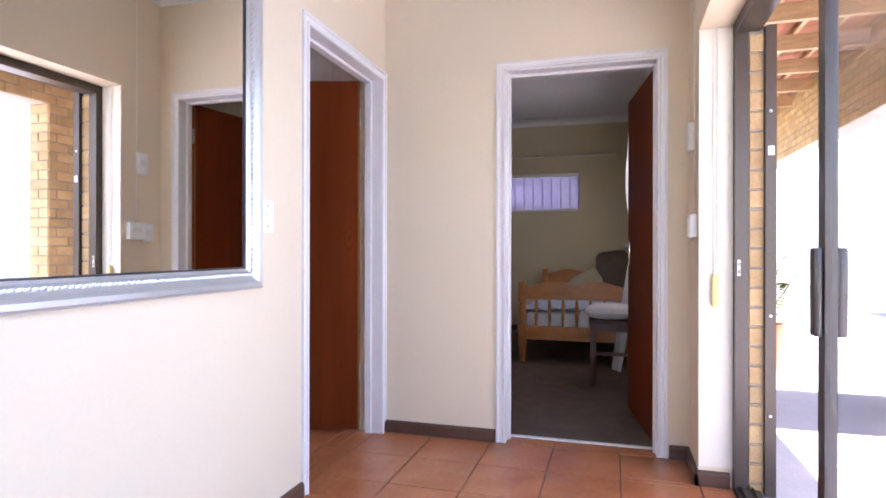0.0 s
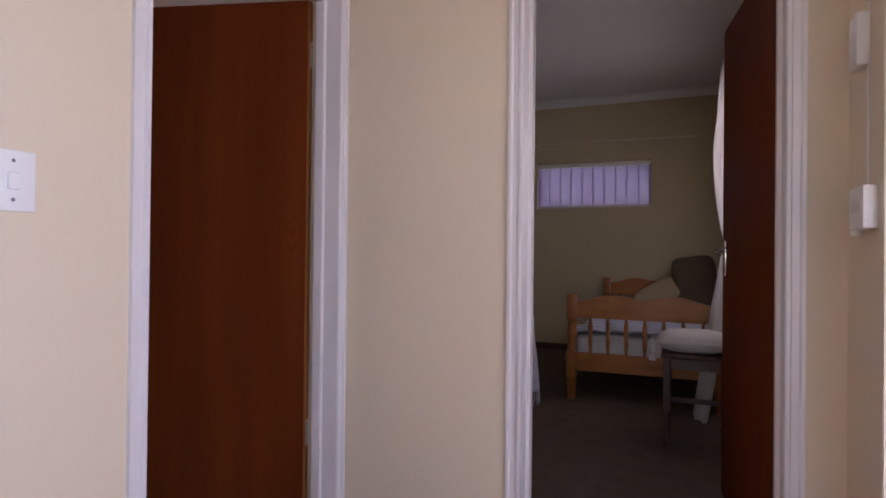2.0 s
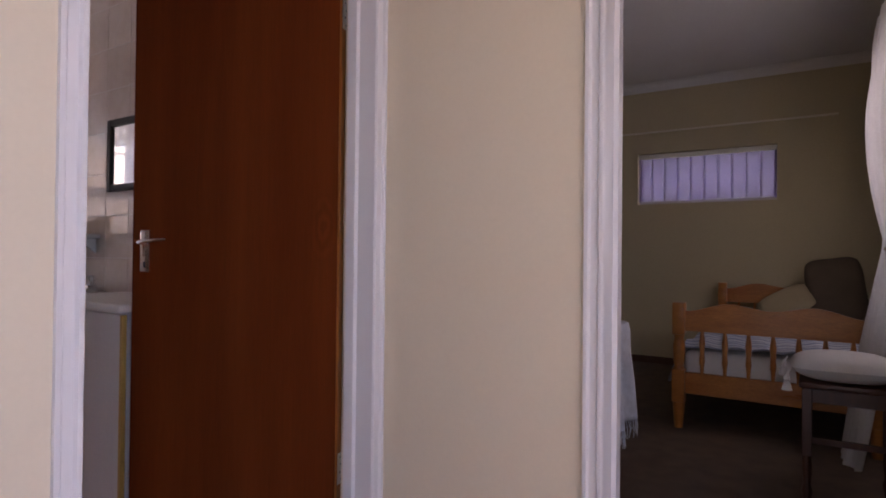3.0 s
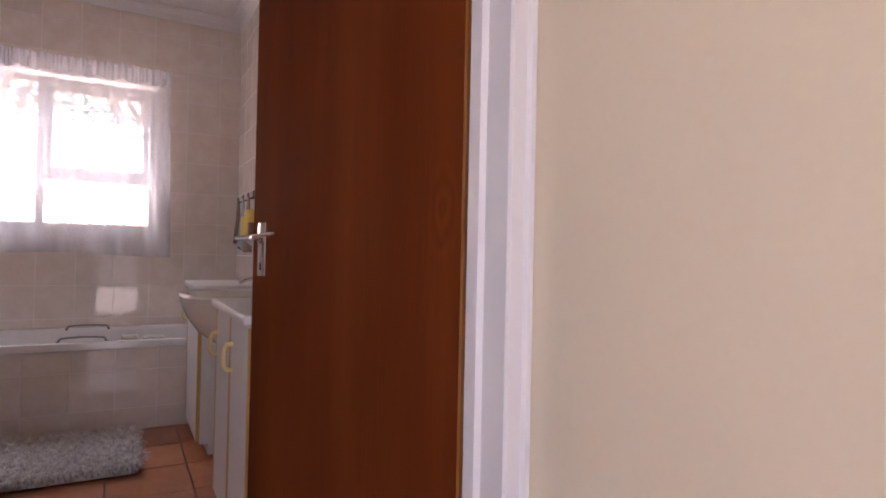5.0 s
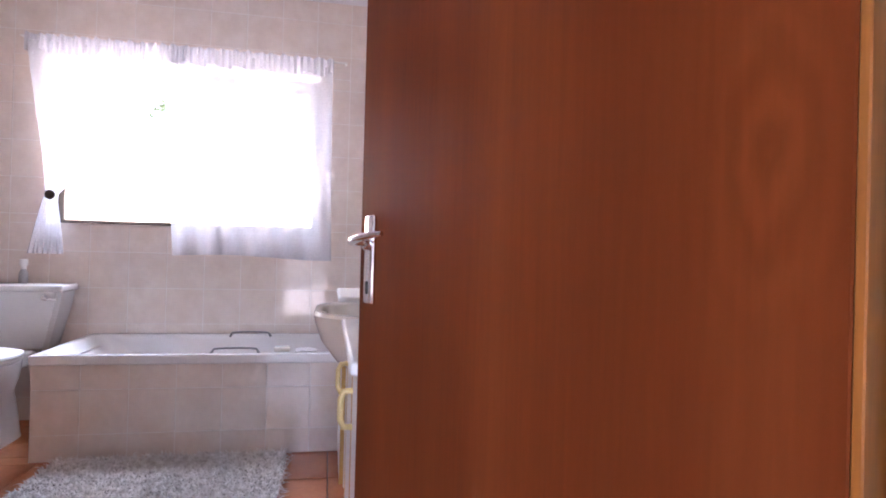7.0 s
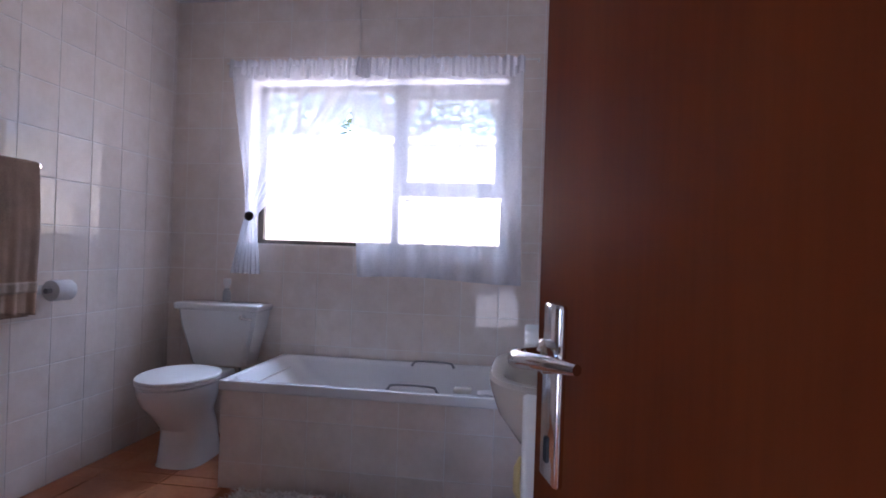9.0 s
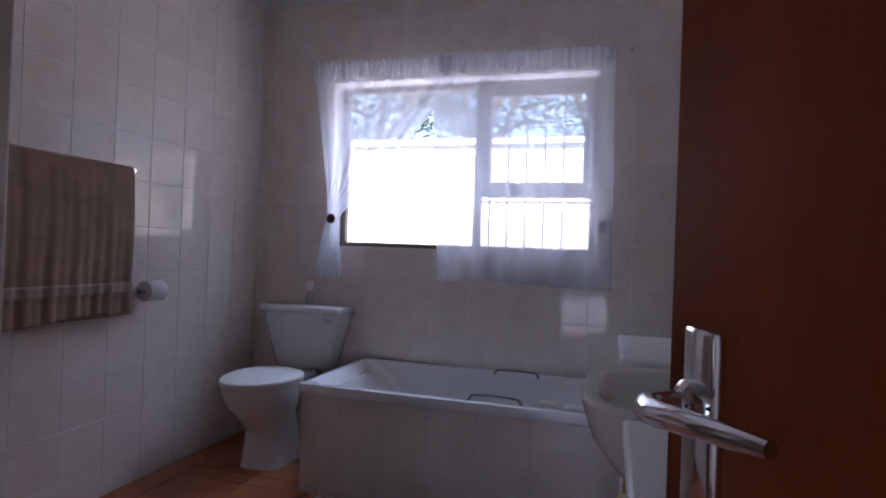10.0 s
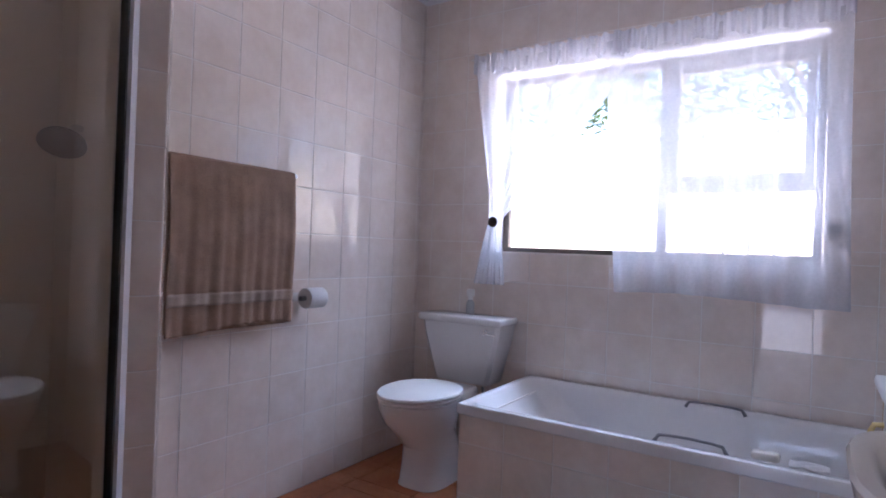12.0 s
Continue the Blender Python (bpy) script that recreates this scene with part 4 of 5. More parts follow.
# ---- bedroom things ----
def single_bed():
    root = thing("single_bed", (0.66, 6.5, 0), "honey pine single bed with spindled footboard", "bed")
    xa, xb = 0.160, 1.135
    for y, top in ((5.43, 0.765), (7.43, 0.815)):
        for x in (xa, xb):
            bm = bmesh.new()
            lathe(bm, [(0.0, 0.024), (0.05, 0.028), (0.14, 0.034), (0.16, 0.036)], (x, y, 0), 14)
            box(bm, x - 0.036, y - 0.036, 0.16, x + 0.036, y + 0.036, 0.36, 0.004)
            lathe(bm, [(0.36, 0.034), (0.38, 0.026), (0.41, 0.033), (0.50, 0.036), (0.55, 0.028), (0.57, 0.034)], (x, y, 0), 14)
            box(bm, x - 0.036, y - 0.036, 0.57, x + 0.036, y + 0.036, top, 0.008, 2)
            part("post", bm, PINE, root)
        bm = bmesh.new()
        n, high = 40, []
        for k in range(n + 1):
            u = k / n
            w = 0.5 - 0.5 * math.cos(2 * math.pi * u)
            z = top - 0.030 - 0.020 * math.cos(4 * math.pi * u) + 0.022 * w
            high.append((xa + 0.034 + u * (xb - xa - 0.068), z))
        ring = lambda yy: [(x, yy, z) for x, z in high] + [(x, yy, top - 0.17) for x, z in high[::-1]]
        loft(bm, [ring(y - 0.013), ring(y + 0.013)])
        part("top_rail", bm, PINE, root, "wavy topped rail", smooth=False)
        bm = bmesh.new()
        box(bm, xa + 0.034, y - 0.014, 0.215, xb - 0.034, y + 0.014, 0.345, 0.005)
        part("lower_rail", bm, PINE, root)
        for k in range(7):
            bm = bmesh.new()
            x = xa + 0.13 + 0.1235 * k
            lathe(bm, [(0.345, 0.010), (0.38, 0.011), (0.42, 0.016), (0.47, 0.013), (0.53, 0.017), (0.58, 0.011), (top - 0.168, 0.010)], (x, y, 0), 10)
            part("spindle", bm, PINE, root)
    for x in (xa, xb):
        bm = bmesh.new()
        box(bm, x - 0.013, 5.455, 0.20, x + 0.013, 7.40, 0.32, 0.004)
        part("side_rail", bm, PINE, root)
    bm = bmesh.new()
    for k in range(10):
        box(bm, xa + 0.014, 5.50 + 0.19 * k, 0.292, xb - 0.014, 5.59 + 0.19 * k, 0.31)
    part("slats", bm, PINE, root, smooth=False)
    bm = bmesh.new()
    box(bm, xa + 0.02, 5.47, 0.311, xb - 0.02, 7.40, 0.47, 0.04, 3)
    lone("mattress", bm, WHITECLOTH, "thick white mattress on the pine bed", "mattress")
    bm = bmesh.new()

    def cover(u, v):
        x = 0.09 + u * 1.12
        y = 5.465 + v * 1.60
        e = min(u, 1 - u) * 1.13
        drop = max(0.0, 0.075 - e) * 3.0
        return (x + 0.006 * math.sin(y * 14), y, 0.500 - drop + 0.014 * noise.noise((x * 5, y * 5, 0)) + 0.006 * math.sin(x * 40 + y * 5))

    sheet(bm, cover, 44, 50)
    lone("bedspread", bm, STRIPES, "pale blue and white striped quilt on the bed", "bedspread", solid=0.012)


STRIPES = material("striped_quilt", (0.70, 0.72, 0.76), 0.9, second=(0.42, 0.48, 0.58), scale=5, grain=200, vary=0.04, bump=0.3, stretch=(0.3, 5, 1))
quilt = STRIPES.node_tree
q_wave, q_mix = quilt.nodes.new("ShaderNodeTexWave"), quilt.nodes.new("ShaderNodeMixRGB")
q_wave.bands_direction = "Y"
q_wave.inputs["Scale"].default_value, q_wave.inputs["Distortion"].default_value = 3.2, 0.6
q_geo = quilt.nodes.new("ShaderNodeNewGeometry")
quilt.links.new(q_geo.outputs["Position"], q_wave.inputs[0])
q_base = quilt.nodes["Principled BSDF"].inputs["Base Color"]
quilt.links.new(q_base.links[0].from_socket, q_mix.inputs[1])
q_mix.inputs[2].default_value = (0.20, 0.25, 0.36, 1)
quilt.links.new(q_wave.outputs["Fac"], q_mix.inputs[0])
quilt.links.new(q_mix.outputs[0], q_base)
SAND = material("sand_cushion_cloth", (0.52, 0.43, 0.28), 0.95, vary=0.06, grain=200, bump=0.3)
TAUPE = material("taupe_cushion_cloth", (0.15, 0.108, 0.078), 0.95, vary=0.1, grain=200, bump=0.3)
LACE = material("white_crochet", (0.66, 0.68, 0.74), 0.95, vary=0.08, grain=160, scale=30, bump=0.8, bump_scale=200, depth=0.006)
single_bed()


def cushion(name, at, size, turn, mat, label, rot=(0, 0, 0)):
    bm = bmesh.new()
    w, h, d = size
    for s in (1, -1):
        def f(u, v, s=s):
            a, b = abs(2 * u - 1), abs(2 * v - 1)
            k = (1 - a ** 2.6) * (1 - b ** 2.6)
            u, v = 0.5 + (u - 0.5) * (1 - 0.16 * b ** 4), 0.5 + (v - 0.5) * (1 - 0.16 * a ** 4)
            pinch = 1 - 0.06 * (1 - a * a) * b ** 4 - 0.0
            return ((u - 0.5) * w * (1 - 0.05 * (1 - b * b) * a ** 3), s * d / 2 * max(k, 0) ** 0.55, (v - 0.5) * h * pinch)
        sheet(bm, f, 20, 20)
    bmesh.ops.remove_doubles(bm, verts=bm.verts, dist=0.0005)
    ob = lone(name, bm, mat, label, "cushion")
    ob.matrix_world = pose(*at, *rot)
    return ob


cushion("pillow", (0.66, 7.22, 0.67), (0.42, 0.27, 0.12), 0, SAND, "cream pillow propped on the bed head", (-38, -30, 8))
cushion("back_cushion", (1.00, 7.28, 0.78), (0.42, 0.58, 0.20), 0, TAUPE, "large taupe cushion leaning on the bed head", (-14, -8, 0))


def stool():
    root = thing("wooden_stool", (0.97, 4.72, 0), "dark wooden stool with turned legs", "stool")
    xs, ys = (0.83, 1.13), (4.60, 4.86)
    for x in xs:
        for y in ys:
            bm = bmesh.new()
            lathe(bm, [(0.0, 0.014), (0.03, 0.018), (0.05, 0.022), (0.08, 0.014), (0.16, 0.020), (0.20, 0.016)], (x, y, 0), 12)
            box(bm, x - 0.019, y - 0.019, 0.20, x + 0.019, y + 0.019, 0.49, 0.003)
            part("leg", bm, DARKWOOD, root)
    bm = bmesh.new()
    box(bm, xs[0] - 0.03, ys[0] - 0.03, 0.49, xs[1] + 0.03, ys[1] + 0.03, 0.515, 0.006, 2)
    part("seat", bm, DARKWOOD, root)
    for y in ys:
        part("apron", boxes((xs[0] + 0.019, y - 0.010, 0.43, xs[1] - 0.019, y + 0.010, 0.49)), DARKWOOD, root, smooth=False)
    for x in xs:
        part("stretcher", boxes((x - 0.009, ys[0] + 0.019, 0.22, x + 0.009, ys[1] - 0.019, 0.25)), DARKWOOD, root, smooth=False)
    part("cross_stretcher", boxes((xs[0] + 0.009, 4.72, 0.222, xs[1] - 0.009, 4.74, 0.248)), DARKWOOD, root, smooth=False)
    c = cushion("stool_cushion", (0.965, 4.70, 0.578), (0.42, 0.36, 0.125), 0, WHITECLOTH, "white cotton cushion with corner tassels on the stool", (90, 0, 4))
    for sx, sz in ((-1, 1), (-1, -1), (1, 1), (1, -1)):
        bm = bmesh.new()
        p = (sx * 0.205, 0.0, sz * 0.172)
        tube(bm, [p, (p[0] + sx * 0.012, -0.02, p[2] + sz * 0.008), (p[0] + sx * 0.014, -0.045, p[2] + sz * 0.010), (p[0] + sx * 0.014, -0.052, p[2] + sz * 0.010), (p[0] + sx * 0.014, -0.09, p[2] + sz * 0.010)], [0.004, 0.004, 0.014, 0.010, 0.021], 10)
        t = new("tassel", finish(bm, "tassel", WHITECLOTH, True))
        t.parent = c


stool()


def bed_curtain():
    root = thing("bedroom_curtain", (1.2, 5.2, 0), "long white curtain tied back at the bedroom window", "curtain")
    bm = bmesh.new()

    def f(u, v):
        z = 2.34 - v * 2.30
        tie = 1.14
        k = (2.34 - z) / (2.34 - tie) if z > tie else (tie - z) / tie
        if z > tie:
            y0, y1 = 5.02 + 0.02 * k, 5.95 - 0.62 * k ** 1.6
        else:
            y0, y1 = 5.04 - 0.02 * k, 5.33 + 0.22 * k
        bulge = 0.04 * math.sin(min(k, 1) * math.pi) if z > tie else 0.17 * k
        x = 1.175 - bulge + 0.030 * math.sin(u * 31 + math.sin(z * 3)) + 0.012 * math.sin(u * 67)
        return (x, y0 + (y1 - y0) * u, z)

    sheet(bm, f, 80, 50)
    part("cloth", bm, sheer("white_bedroom_net", (0.85, 0.85, 0.85), 0.15), root, smooth="all")
    bm = bmesh.new()
    tube(bm, [(1.355, 5.12, 1.14), (1.26, 5.08, 1.13), (1.205, 5.18, 1.13), (1.25, 5.34, 1.14), (1.355, 5.36, 1.15)], 0.010, 8)
    part("tieback", bm, DARKWOOD, root, "dark curtain tieback")
    bm = bmesh.new()
    sheet(bm, lambda u, v: (1.235 + 0.02 * math.sin(u * 120), 4.98 + 1.9 * u, 2.42 - v * 0.16), 160, 4)
    part("frill", bm, sheer("white_bedroom_frill", (0.85, 0.85, 0.85), 0.05), root, smooth="all")
    rod = thing("bedroom_curtain_rod", (1.26, 6.0, 2.38), "white curtain rod over the bedroom window", "curtain rod")
    bm = bmesh.new()
    tube(bm, [(1.27, 4.95, 2.37), (1.27, 6.95, 2.37)], 0.010, 8)
    part("rod", bm, PLASTIC, rod)
    for y in (4.97, 6.93):
        bm = bmesh.new()
        tube(bm, [(1.27, y, 2.37), (1.36, y, 2.37)], 0.007, 8)
        part("bracket", bm, PLASTIC, rod)


bed_curtain()


def high_window():
    root = thing("window_bedroom_high", (0.055, YB, 1.53), "high strip window behind vertical blind slats", "window", kind="structure")
    x0, x1, z0, z1 = HX0, HX1, HZ0, HZ1
    y = YB + 0.10
    part("window_frame", boxes((x0, y, z0, x0 + 0.03, y + 0.04, z1), (x1 - 0.03, y, z0, x1, y + 0.04, z1), (x0 + 0.03, y, z0, x1 - 0.03, y + 0.04, z0 + 0.03), (x0 + 0.03, y, z1 - 0.03, x1 - 0.03, y + 0.04, z1)), FRAME, root, smooth=False)
    pane = part("pane", boxes((x0 + 0.028, y + 0.018, z0 + 0.028, x1 - 0.028, y + 0.022, z1 - 0.028)), CLEAR, root, smooth=False)
    pane.visible_shadow = False
    blind = thing("vertical_blind", (0.055, YB + 0.05, 2.03), "lilac fabric vertical blind with ten closed slats", "blind")
    part("head_rail", boxes((x0 + 0.005, YB + 0.025, z1 - 0.045, x1 - 0.005, YB + 0.065, z1 - 0.004)), PLASTIC, blind, smooth=False)
    for k in range(10):
        bm = bmesh.new()
        xc = x0 + 0.07 + 0.1185 * k
        sheet(bm, lambda u, v: (xc + (u - 0.5) * 0.127, YB + 0.045 + 0.016 * (u - 0.5) + 0.004 * math.sin(u * math.pi), z1 - 0.047 - v * 0.425), 4, 2)
        part("slat", bm, LILAC, blind, smooth="all", solid=0.0008)
    part("bottom_chain", boxes((x0 + 0.02, YB + 0.037, z0 + 0.030, x1 - 0.02, YB + 0.041, z0 + 0.034)), PLASTIC, blind, smooth=False)


side_win = thing("window_bedroom_side", (BR + 0.12, 5.4, 0.85), "white framed bedroom window behind the curtain", "window", kind="structure")
part("window_frame", boxes((BR + 0.145, 4.452, 0.852, BR + 0.185, 4.49, 2.148), (BR + 0.145, 6.31, 0.852, BR + 0.185, 6.348, 2.148), (BR + 0.145, 4.49, 0.852, BR + 0.185, 6.31, 0.89), (BR + 0.145, 4.49, 2.11, BR + 0.185, 6.31, 2.148), (BR + 0.145, 5.38, 0.89, BR + 0.185, 5.42, 2.11)), FRAME, side_win, smooth=False)
for wy in (4.488, 5.418):
    wp = part("pane", boxes((BR + 0.163, wy, 0.888, BR + 0.167, wy + 0.894, 2.112)), CLEAR, side_win, smooth=False)
    wp.visible_shadow = False
LILAC = sheer("lilac_blind_fabric", (0.60, 0.50, 0.76), 0.16)
high_window()
rail = thing("picture_rod", (0.2, YB - 0.04, 2.27), "thin cream curtain rod on the bedroom wall", "curtain rod")
bm = bmesh.new()
tube(bm, [(-1.0, YB - 0.05, 2.255), (1.02, YB - 0.05, 2.255)], 0.009, 8)
part("rod", bm, REVEAL, rail)
for x in (-0.9, 0.98):
    bm = bmesh.new()
    tube(bm, [(x, YB - 0.05, 2.255), (x, YB, 2.255)], 0.006, 8)
    part("bracket", bm, REVEAL, rail)


def second_bed():
    root = thing("second_bed", (-0.9, 4.2, 0), "low bed beside the bedroom door", "bed")
    part("base", boxes((-1.88, 3.80, 0.06, 0.0, 4.60, 0.34)), PINE, root, smooth=False)
    bm = bmesh.new()
    box(bm, -1.88, 3.79, 0.34, 0.01, 4.61, 0.685, 0.05, 3)
    part("mattress", bm, WHITECLOTH, root)
    for fx in (-1.80, -0.10):
        for fy in (3.84, 4.48):
            part("foot", boxes((fx, fy, 0, fx + 0.08, fy + 0.08, 0.06)), PINE, root, smooth=False)
    bm = bmesh.new()

    def f(u, v):
        # blanket over the foot end, hanging in folds at the corner
        s = u * 1.25
        if s < 0.70:
            x, z = -0.68 + s, 0.70
        else:
            d = s - 0.70
            x, z = 0.025 + 0.08 * d + 0.020 * math.sin(v * 23) * min(1, d * 3), 0.70 - d * 0.88
        y = 3.78 + v * 0.86
        if v > 0.96:
            z -= 0.03
        return (x, y, z + 0.006 * noise.noise((x * 9, y * 9, 1)))

    sheet(bm, f, 60, 50)
    th = lone("crochet_blanket", bm, LACE, "white crochet blanket with fringe hanging off the bed", "blanket", solid=0.008)
    bm = bmesh.new()
    rnd = random.Random(3)
    for k in range(60):
        y = 3.79 + 0.84 * k / 59
        x = 0.025 + 0.08 * 0.55 + 0.020 * math.sin((k / 59) * 23)
        z = 0.70 - 0.55 * 0.88
        tube(bm, [(x, y, z + 0.004), (x + 0.006 + rnd.uniform(-.006, .006), y + rnd.uniform(-.008, .008), z - 0.04), (x + rnd.uniform(-.01, .012), y + rnd.uniform(-.012, .012), z - 0.085)], 0.0022, 4)
    part("fringe", bm, LACE, th)


second_bed()
for ob_name in ("second_bed", "crochet_blanket"):
    bpy.data.objects[ob_name].location += Vector((0.005, 0.15, 0))

# ---- small bathroom things ----
def wall_hung_mirror():
    root = thing("bathroom_mirror", (-1.63, BY1 - 0.012, 1.48), "small mirror in a black carved frame over the vanity", "mirror")
    x0, x1, z0, z1 = -2.20, -1.62, 1.345, 1.71
    y = BY1 - 0.010
    part("frame", boxes((x0, y - 0.022, z0, x0 + 0.035, y, z1, 0.004), (x1 - 0.035, y - 0.022, z0, x1, y, z1, 0.004), (x0 + 0.035, y - 0.022, z0, x1 - 0.035, y, z0 + 0.035, 0.004), (x0 + 0.035, y - 0.022, z1 - 0.035, x1 - 0.035, y, z1, 0.004)), RUBBER, root)
    part("glass", boxes((x0 + 0.033, y - 0.010, z0 + 0.033, x1 - 0.033, y - 0.002, z1 - 0.033)), MIRROR, root, smooth=False)


wall_hung_mirror()
shelf = thing("wall_shelf", (-2.95, 3.16, 1.15), "small white ceramic shelf on the tiled wall", "shelf")
bm = bmesh.new()
box(bm, -3.25, 3.105, 1.105, -2.28, BY1 - 0.010, 1.130, 0.011, 3)
part("board", bm, PORCELAIN, shelf)
for x in (-3.18, -2.35):
    bm = bmesh.new()
    loft(bm, [[(x, BY1 - 0.010, 1.105), (x, BY1 - 0.10, 1.105), (x, BY1 - 0.010, 1.03)], [(x + 0.02, BY1 - 0.010, 1.105), (x + 0.02, BY1 - 0.10, 1.105), (x + 0.02, BY1 - 0.010, 1.03)]])
    part("bracket", bm, PORCELAIN, shelf, smooth=False)
WAX = material("yellow_wax", (0.80, 0.55, 0.12), 0.45, vary=0.04, bump=0.03)
BROWNWAX = material("brown_wax", (0.24, 0.10, 0.045), 0.45, vary=0.06, bump=0.03)
for x, r, h, m, label in ((-3.175, 0.036, 0.115, WAX, "yellow pillar candle on the shelf"), (-3.03, 0.042, 0.15, WAX, "tall yellow pillar candle on the shelf"), (-2.90, 0.045, 0.07, BROWNWAX, "short brown candle on the shelf"), (-2.44, 0.040, 0.105, WAX, "yellow pillar candle on the shelf"), (-2.60, 0.036, 0.08, WAX, "short yellow candle on the shelf")):
    c = thing("candle", (x, 3.165, 1.13), label, "candle", "candles on the shelf")
    bm = bmesh.new()
    lathe(bm, [(0, 0.0001), (0, r * 0.98), (0.004, r), (h - 0.004, r), (h, r * 0.93), (h - 0.006, r * 0.5), (h - 0.008, 0.0001)], (x, 3.165, 1.131), 20)
    part("wax", bm, m, c)
    bm = bmesh.new()
    tube(bm, [(x, 3.165, 1.131 + h - 0.008), (x + 0.001, 3.165, 1.131 + h + 0.006)], 0.0012, 5)
    part("wick", bm, RUBBER, c)
BLUECLOTH = material("blue_grey_cloth", (0.33, 0.39, 0.43), 0.95, vary=0.1, grain=200, bump=0.4)
BROWNCLOTH = material("dark_brown_cloth", (0.17, 0.105, 0.075), 0.95, vary=0.12, grain=200, bump=0.4)
for k, (x, m, ln, label) in enumerate(((-3.74, BROWNCLOTH, 0.30, "dark brown face cloth on a wall hook"), (-3.57, BLUECLOTH, 0.33, "blue grey face cloth on a wall hook"), (-3.38, TOWEL, 0.36, "brown face cloth on a wall hook"))):
    hook = thing("wall_hook", (x, BY1 - 0.012, 1.40), "small dark wall hook on the tiles", "hook", "wall hooks")
    bm = bmesh.new()
    box(bm, x - 0.010, BY1 - 0.016, 1.375, x + 0.010, BY1 - 0.009, 1.435, 0.002)
    tube(bm, [(x, BY1 - 0.014, 1.385), (x, BY1 - 0.038, 1.378), (x, BY1 - 0.048, 1.395), (x, BY1 - 0.046, 1.410)], 0.005, 8)
    part("peg", bm, BRONZE, hook)
    bm = bmesh.new()

    def cloth(u, v, x=x, ln=ln, k=k):
        w = 0.012 + 0.085 * v ** 0.7
        a = (u - 0.5) * 2
        return (x + a * w + 0.01 * math.sin(v * 5 + k), BY1 - 0.045 + 0.012 * math.sin(a * 7 + k) * v - 0.012 * (1 - abs(a)) * v, 1.402 - v * ln - 0.03 * abs(a) * v * (1 if k % 2 else 0.4))

    sheet(bm, cloth, 24, 26)
    lone("face_cloth", bm, m, label, "face cloth", "face cloths on hooks", solid=0.006)

bottle = thing("air_freshener", (-3.93, 1.05, 0.816), "small clear spray bottle standing on the cistern", "bottle")
bm = bmesh.new()
lathe(bm, [(0, 0.0001), (0, 0.021), (0.004, 0.023), (0.06, 0.023), (0.075, 0.014), (0.082, 0.012)], (-3.93, 1.05, 0.8165), 18)
part("body", bm, material("pale_liquid", (0.50, 0.50, 0.49), 0.15, vary=0.03, bump=0.0), bottle)
bm = bmesh.new()
lathe(bm, [(0.082, 0.014), (0.10, 0.014), (0.102, 0.022), (0.135, 0.022), (0.14, 0.018), (0.141, 0.0001)], (-3.93, 1.05, 0.8165), 18)
part("cap", bm, PLASTIC, bottle)

soap = thing("soap_bar", (-3.335, 2.55, 0.516), "pale soap bar on the bath rim", "soap")
bm = bmesh.new()
box(bm, -3.348, 2.51, 0.5155, -3.298, 2.595, 0.542, 0.011, 3)
part("bar", bm, BEIGEBASIN, soap)
dish = thing("face_sponge", (-3.33, 2.68, 0.516), "white folded face flannel on the bath rim", "flannel")
bm = bmesh.new()
sheet(bm, lambda u, v: (-3.345 + 0.055 * u, 2.62 + 0.11 * v, 0.5205 + 0.010 * math.sin(u * math.pi) * math.sin(v * math.pi) + 0.003 * math.sin(u * 17 + v * 11)), 14, 18)
part("cloth", bm, WHITECLOTH, dish, solid=0.008)

# ---- shaggy rug ----
RUGC = material("grey_shag_pile", (0.86, 0.84, 0.82), 0.95, second=(0.50, 0.45, 0.41), scale=34, grain=120, vary=0.15, bump=0.0)
rug = thing("bath_rug", (-2.88, 2.15, 0.005), "grey and white shaggy bath rug before the tub", "rug")
part("backing", boxes((-3.15, 1.58, 0.0075, -2.51, 2.58, 0.018)), RUGC, rug, smooth=False)
rnd = random.Random(11)
vs, fs = [], []
for k in range(15000):
    x, y = rnd.uniform(-3.16, -2.50), rnd.uniform(1.57, 2.59)
    a, ln = rnd.uniform(0, 6.283), rnd.uniform(0.03, 0.065)
    dx, dy = math.cos(a) * ln, math.sin(a) * ln
    w = rnd.uniform(0.0022, 0.0048)
    px, py = -math.sin(a) * w, math.cos(a) * w
    z1, z2 = rnd.uniform(0.030, 0.055), rnd.uniform(0.022, 0.060)
    i = len(vs)
    vs += [(x - px + 2.88, y - py - 2.15, 0.010), (x + px + 2.88, y + py - 2.15, 0.010), (x + dx * .5 + px + 2.88, y + dy * .5 + py - 2.15, z1), (x + dx * .5 - px + 2.88, y + dy * .5 - py - 2.15, z1), (x + dx + 2.88, y + dy - 2.15, z2)]
    fs += [(i, i + 1, i + 2, i + 3), (i + 3, i + 2, i + 4)]
me = bpy.data.meshes.new("pile")
me.from_pydata(vs, [], fs)
me.materials.append(RUGC)
pile = new("pile", me)
pile.parent = rug
tagged(pile, "long tangled grey and white pile", kind="stuff")

